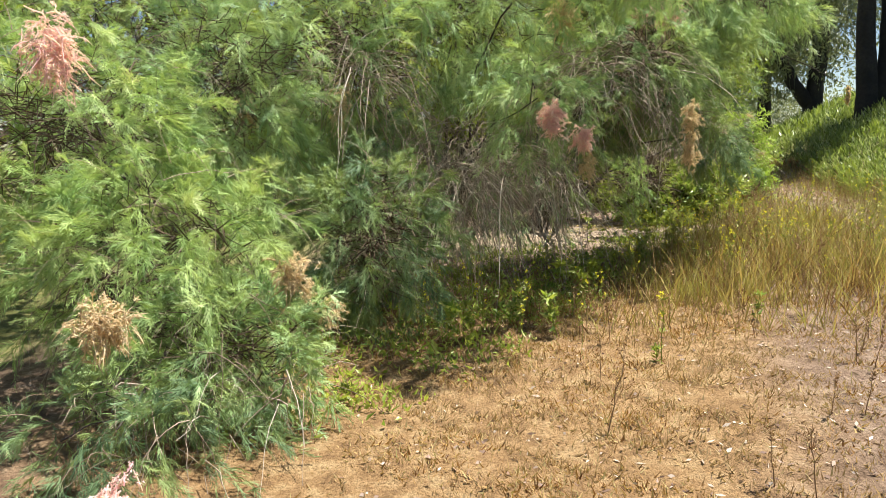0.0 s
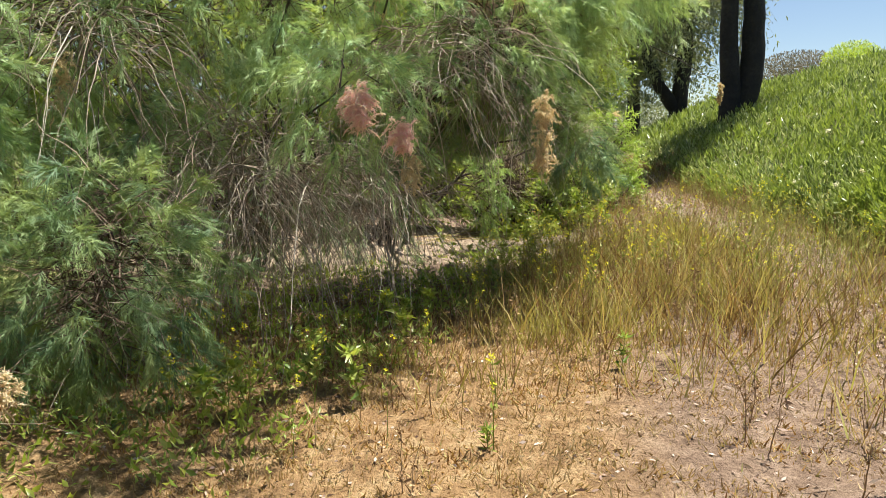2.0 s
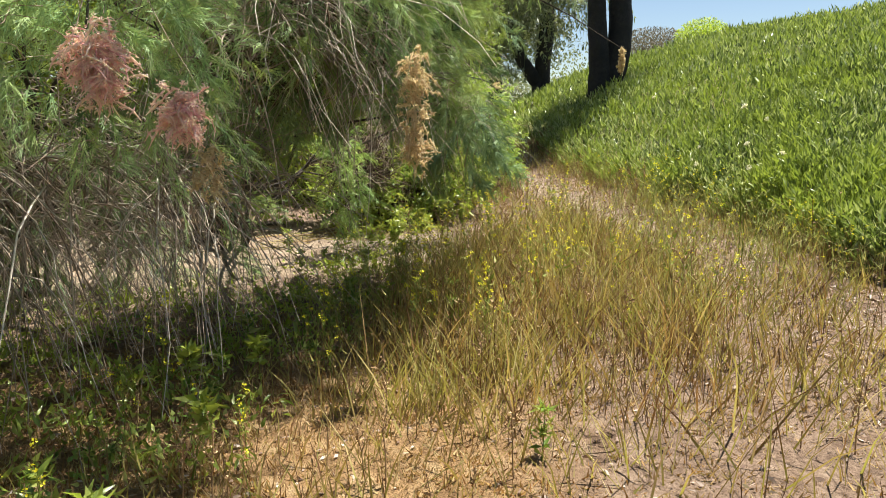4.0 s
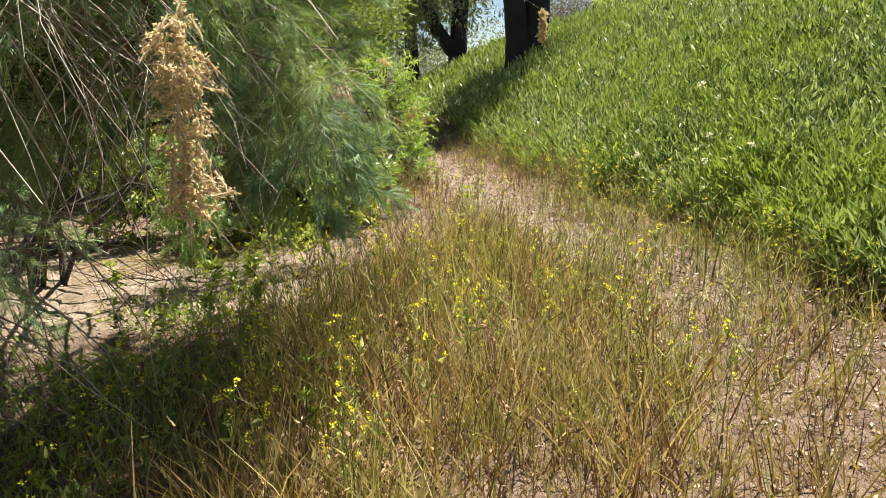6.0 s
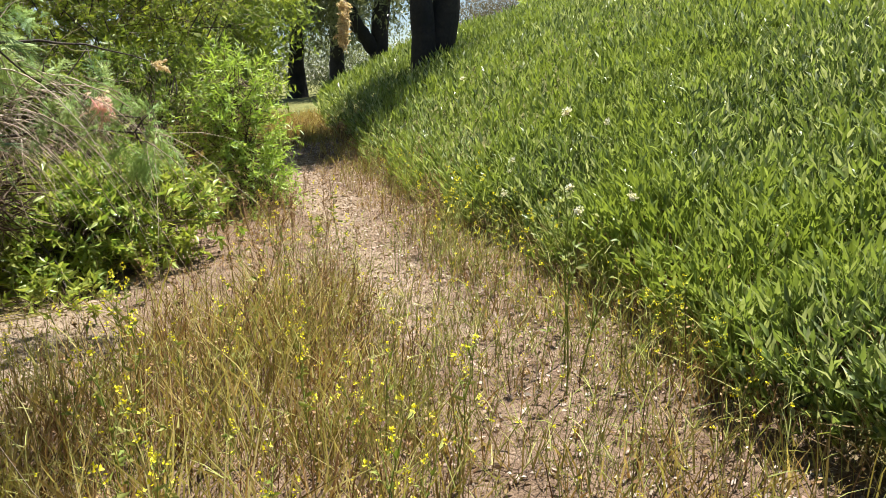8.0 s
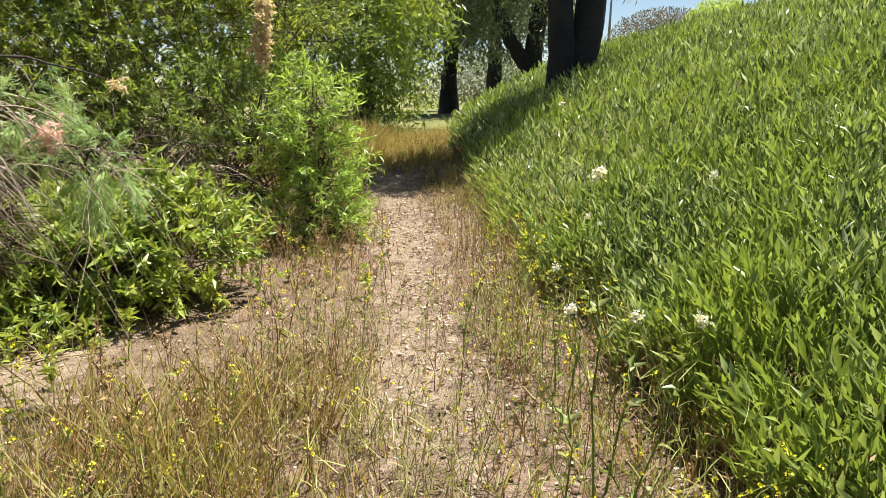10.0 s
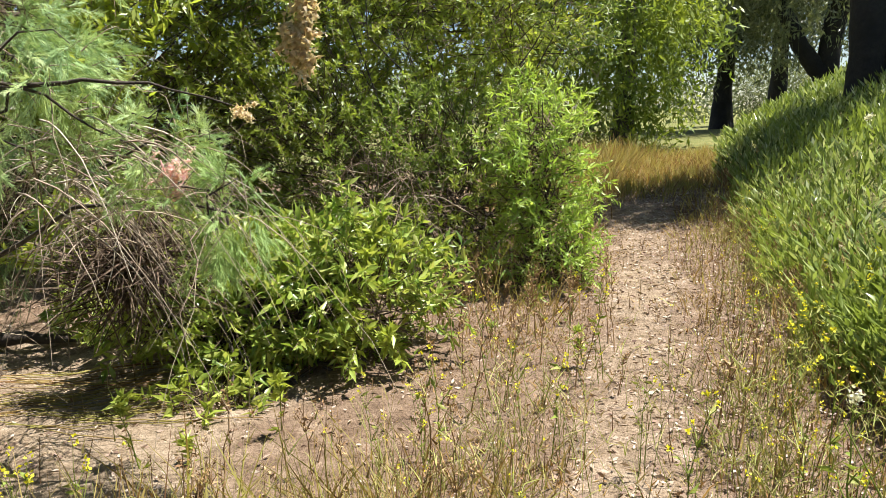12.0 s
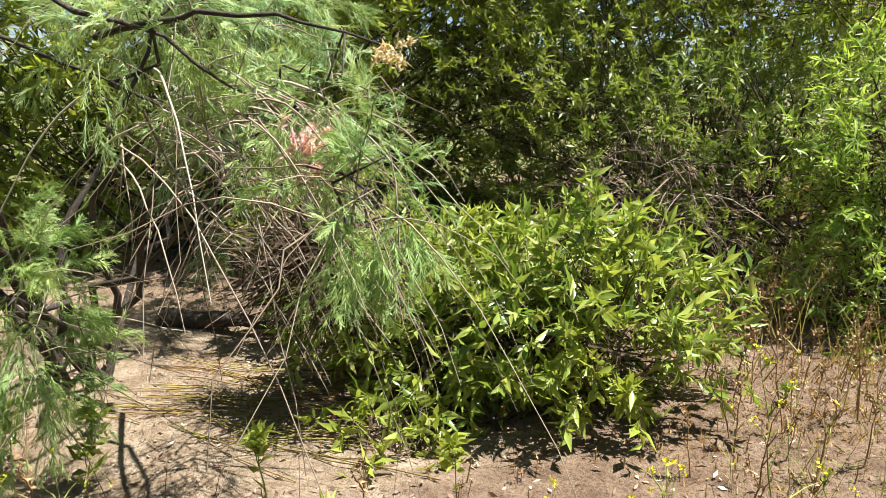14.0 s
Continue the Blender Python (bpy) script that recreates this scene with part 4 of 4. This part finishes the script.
def build_shade_weeds():
    def where(x, y):
        edge = np.interp(y, [2.7, 3.8, 4.5, 5.4, 6.7, 7.7, 9.0], [-0.5, 0.0, 0.5, 1.2, 1.8, 2.9, 3.1])
        return np.clip(smooth(0.1, -0.5, x - edge) * smooth(3.2, 4.2, y) * smooth(9.1, 8.4, y) * (0.45 + 0.75 * waves(x, y, 0.4, 6.0)), 0, 1)
    x, y = scatter(34000, -1.2, 3.0, 3.0, 9.2, where)
    n = len(x)
    way = np.array([0, 0, 0.7]) + rng.normal(size=(n, 3)) * [0.7, 0.7, 0.3]
    base = on_ground(x, y, 0) + np.array([0, 0, 1]) * rng.uniform(0, 0.1, n)[:, None]
    ob = mesh_of("shade_weeds", *leaves(base, way, rng.uniform(0.03, 0.085, n), rng.uniform(0.01, 0.026, n), 0.2, 0.3), BROAD)
    tagged(ob, "low leafy green weeds in the shade of the thicket", "weeds", kind="stuff")


def build_dead_stalks():
    """Stiff upright brown stalks with crumpled seed husks, in tufts through the grass."""
    x, y = scatter(26000, 0.5, 7.5, 2.5, 14, lambda x, y: np.clip(stand(x, y) * 1.1 + 0.1 * smooth(0.1, -0.3, offset(x, y)) * smooth(-4.5, -3, offset(x, y)) * smooth(6.0, 7.5, y), 0, 1) * (waves(x, y, 0.2, 8.0) > -0.05))
    n = len(x)
    tall = rng.uniform(0.12, 0.5, n) * (0.45 + 0.55 * smooth(0.0, 0.5, stand(x, y)))
    way = np.array([0, 0, 1.0]) + rng.normal(size=(n, 3)) * [0.13, 0.13, 0]
    line = arcs(on_ground(x, y, -0.01), way, tall, 0.02, 3, 0.02)
    stalk = tubes(line, np.array([[1.0, 0.8, 0.4]]) * rng.uniform(0.0018, 0.0034, n)[:, None], 3)
    per = 4
    f = rng.uniform(0.3, 1.0, (n, per, 1))
    base = (line[:, None, 0] * (1 - f) + line[:, None, 2] * f).reshape(-1, 3)
    husk = flat_leaves(base, random_ways(n * per) * [1, 1, 0.5] + np.array([0, 0, 0.5]), rng.uniform(0.012, 0.032, n * per), rng.uniform(0.006, 0.012, n * per))
    ob = mesh_of("dead_stalks", *join([stalk, husk]), STEM_DRY)
    tagged(ob, "stiff dead brown weed stalks with dry husks", "weeds", kind="stuff")


def build_seeding_weeds():
    """Fine pale green stems with a few small yellow flowers, along the trodden way and under the bank's edge."""
    def where(x, y):
        d = offset(x, y)
        worn = 1 - 0.75 * np.exp(-((d + 0.95) / 0.28) ** 2) * smooth(7.5, 9, y)
        strip = smooth(-2.2, -1.4, d) * smooth(0.12, -0.05, d) * smooth(5.6, 7, y) * smooth(11, 9, y)
        fringe = 0.8 * smooth(-0.45, -0.2, d) * smooth(0.15, 0.0, d) * smooth(5.5, 6.5, y) * smooth(16, 13, y)
        tops = 0.6 * smooth(-4.2, -3.4, d) * smooth(-1.4, -2.2, d) * smooth(6.2, 7.2, y) * smooth(9.4, 8.2, y)
        return np.maximum.reduce([strip * worn, fringe, tops]) * np.clip(0.5 + 0.8 * waves(x, y, 0.33, 2.5), 0, 1)
    x, y = scatter(30000, 1.2, 8, 5, 16, where)
    n = len(x)
    tall = rng.uniform(0.15, 0.48, n)
    way = np.array([0, 0, 1.0]) + rng.normal(size=(n, 3)) * [0.22, 0.22, 0]
    line = arcs(on_ground(x, y, -0.01), way, tall, 0.03, 4, 0.04)
    stem = tubes(line, np.array([[1.0, 0.8, 0.6, 0.3]]) * rng.uniform(0.0012, 0.0026, n)[:, None], 3)
    k = np.repeat(np.arange(n), 3)
    base = line[k, rng.integers(1, 4, len(k))]
    side = blades(base, np.array([0, 0, 0.8]) + rng.normal(size=(len(k), 3)) * [0.5, 0.5, 0.2], rng.uniform(0.04, 0.12, len(k)), 0.004, 0.3)
    tagged(mesh_of("seeding_weeds", *join([stem, side]), PALE_STEM), "fine pale green stems of mustard gone to seed", "weeds", kind="stuff")
    k = rng.choice(n, n // 4, replace=False).repeat(5)
    tip = line[k, -1] + rng.normal(size=(len(k), 3)) * 0.004
    tagged(mesh_of("small_mustard_flowers", *leaves(tip, random_ways(len(k)) + np.array([0, 0, 0.5]), 0.009, 0.008, 0.1, 0.2), YELLOW), "tiny yellow mustard flowers on thin stems", "flowers", kind="stuff")


build_seeding_weeds()
build_dead_stalks()
build_grass()
build_shade_weeds()
build_dead_annuals()
build_litter()
build_stalks()


# ---- weeds that stand singly ----
def flower(name, size, n, material, seed):
    r = np.random.default_rng(seed)
    p = r.normal(size=(n, 3)) * size * 0.35
    ob = mesh_of(name, *leaves(p, random_ways(n, r) + np.array([0, 0, 0.4]), size * 0.55, size * 0.42, 0.1, 0.2, r), material)
    return ob


def stem_lines(tall, branches, r, spread_out=0.55, start=0.35):
    main = arcs(np.zeros((1, 3)), np.array([[r.normal() * 0.12, r.normal() * 0.12, 1.0]]), tall, 0.02, 8, 0.02, r)
    t = r.uniform(start, 0.95, branches)
    i = (t * 7).astype(int)
    a = r.uniform(0, 2 * np.pi, branches)
    way = np.stack([np.cos(a) * spread_out, np.sin(a) * spread_out, np.ones(branches)], -1)
    side = arcs(main[0, i], way, tall * r.uniform(0.25, 0.6, branches) * (1.15 - t), 0.05, 8, 0.05, r)
    return np.concatenate([main, side])


def weed(name, label, category, group, tall, branches, stem_material, radius, heads, head_material, head_size, leaf_count, leaf_material_, leaf, seed, head_count=14):
    """A branching weed with flower heads at its tips and leaves up the stem, at the origin."""
    r = np.random.default_rng(seed)
    ob = tagged(new(name), label, category, group)
    lines = stem_lines(tall, branches, r)
    k = len(lines)
    for j in range(k):
        part("stem" if j == 0 else "side_stem", tubes(lines[j:j + 1], np.linspace(radius * (1 if j == 0 else 0.6), radius * 0.25, 8)[None], 4), stem_material, ob)
    tips = lines[:, -1]
    first = None
    for j in range(min(heads, k)):
        if first is None:
            first = flower("flower_head", head_size, head_count, head_material, seed)
            first.parent, first.location = ob, tips[j]
        else:
            head = new("flower_head", first.data)
            head.parent, head.location = ob, tips[j]
            head.rotation_euler = (r.uniform(-0.4, 0.4), r.uniform(-0.4, 0.4), r.uniform(0, 6))
    if leaf_count:
        which = r.integers(0, k, leaf_count)
        at = r.integers(0, 6, leaf_count)
        base = lines[which, at]
        way = random_ways(leaf_count, r) * [1, 1, 0.4] + np.array([0, 0, 0.35])
        part("leaves", leaves(base, way, leaf * r.uniform(0.5, 1.2, leaf_count), leaf * 0.3, 0.2, 0.35, r), leaf_material_, ob)
    return ob


def plant_out(kinds, places, seed):
    """Sets copies of the kinds at places (x, y), each turned and sized a little differently."""
    r = np.random.default_rng(seed)
    for i, (x, y) in enumerate(places):
        first = kinds[i % len(kinds)]
        m = pose(x, y, float(height(x, y)) - 0.01, 0, 0, r.uniform(0, 360))
        size = r.uniform(0.75, 1.2)
        if not first.get("set"):
            first["set"] = 1
            first.matrix_basis = m
            first.scale = (size, size, size)
        else:
            c = copy_thing(first, m)
            c.scale = (size, size, size)


TRODDEN_X = [0.0, 0.5, 0.8, 1.65, 2.4, 3.3, 4.1, 4.55, 4.75, 4.7]
TRODDEN_Y = [0.0, 1.0, 2.1, 3.9, 4.65, 5.15, 5.6, 6.25, 7.0, 7.8]


def sown(n, x0, x1, y0, y1, seed, far_from=0.35):
    r = np.random.default_rng(seed)
    p = np.stack([r.uniform(x0, x1, n), r.uniform(y0, y1, n)], -1)
    line = np.stack([np.interp(np.linspace(0, 9, 46), np.arange(10), c) for c in (TRODDEN_X, TRODDEN_Y)], -1)
    gap = np.min(np.linalg.norm(p[:, None] - line[None], axis=2), axis=1)
    return [tuple(v) for v in p[gap > far_from]]


mustards = [weed("mustard_plant", "thin green wild mustard with small yellow flowers", "weed", "wild mustard", t, b, STEM_GREEN, 0.003, b - 1, YELLOW, 0.021, 10, STEM_GREEN, 0.045, 70 + i, 8)
            for i, (t, b) in enumerate(((0.5, 5), (0.6, 6), (0.42, 4), (0.55, 7)))]
plant_out(mustards, sown(60, 2.4, 4.4, 6.0, 9.0, 1) + sown(26, 1.5, 2.8, 6.2, 7.8, 2) + sown(18, -0.4, 1.8, 4.4, 6.4, 3) + sown(8, 4.4, 5.4, 8.6, 10.6, 4) + [p for p in sown(60, 5.3, 6.7, 6.2, 10.8, 12) if -0.5 < offset(*p) < 0.12] + sown(5, 4.2, 5.5, 7.6, 9.4, 13, 0.5), 5)
dead = [weed("dead_weed", "dead brown branching weed stalk", "weed", "dead weeds", t, b, STEM_DRY, 0.004, b, STEM_DRY, 0.02, 24, STEM_DRY, 0.03, 80 + i, 7)
        for i, (t, b) in enumerate(((0.42, 6), (0.3, 5), (0.55, 7)))]
plant_out(dead, [(1.47, 2.69), (1.35, 2.8), (0.79, 3.39), (2.51, 4.25), (2.64, 4.42), (5.76, 9.49), (5.7, 9.6), (6.07, 10.1), (5.59, 11.84), (5.44, 8.3), (1.9, 3.4)] + sown(14, 3.4, 4.8, 8.0, 9.6, 7) + sown(34, 4.4, 5.5, 10.0, 12.2, 17) + sown(24, 2.4, 4.6, 5.8, 9.0, 8) + sown(34, 0.9, 3.6, 3.2, 6, 9), 6)
low = [weed("leafy_weed", "small leafy green weed on sandy ground", "weed", "leafy weeds", t, b, STEM_GREEN, 0.004, 0, YELLOW, 0.02, c, BROAD, l, 90 + i)
       for i, (t, b, c, l) in enumerate(((0.3, 4, 46, 0.07), (0.13, 5, 40, 0.05), (0.38, 5, 50, 0.08)))]
plant_out(low, [(2.46, 9.44), (3.47, 9.56), (3.27, 9.51), (1.96, 9.49), (1.34, 4.42), (3.79, 9.85), (2.36, 5.31), (2.2, 9.2), (0.0, 4.9), (0.2, 5.1), (0.7, 5.9), (1.1, 6.4), (-0.6, 3.9), (0.4, 5.5), (1.3, 6.8), (5.3, 10.6), (4.8, 11.2)] + sown(18, 1.6, 3.0, 6.8, 8.8, 14) + sown(10, 0.0, 1.4, 5.0, 6.6, 15), 8)
thistles = [weed("sow_thistle", "tall pale green sow thistle with white seed heads", "weed", "sow thistles", t, b, STEM_GREEN, 0.005, 1, WHITE, 0.022, 12, COVER, 0.05, 95 + i, 50)
            for i, (t, b) in enumerate(((1.1, 5), (0.8, 6), (0.6, 5)))]
plant_out(thistles, [(5.1, 7.24), (5.3, 7.38), (5.55, 7.8), (5.35, 7.55), (6.2, 8.9), (6.6, 9.8), (6.9, 11.0), (6.4, 8.2), (5.75, 8.6)], 9)


# ---- street lamp beyond the bank ----
lamp = tagged(new("street_lamp"), "tall thin grey street lamp beyond the bank", "street lamp")
lamp.location = (34.3, 57.4, float(height(34.3, 57.4)))
part("pole", limb((0, 0, -0.2), (0, 0, 8.3), 0, 0.16, 8, 10, 0.0), POLE, lamp)
part("arm", limb((0, 0, 8.2), (-1.1, 0, 8.6), 0.05, 0.06, 6, 8, 0.0), POLE, lamp)
part("lamp_head", limb((-0.9, 0, 8.56), (-1.7, 0, 8.6), 0.03, 0.14, 6, 10, 0.0), POLE, lamp)
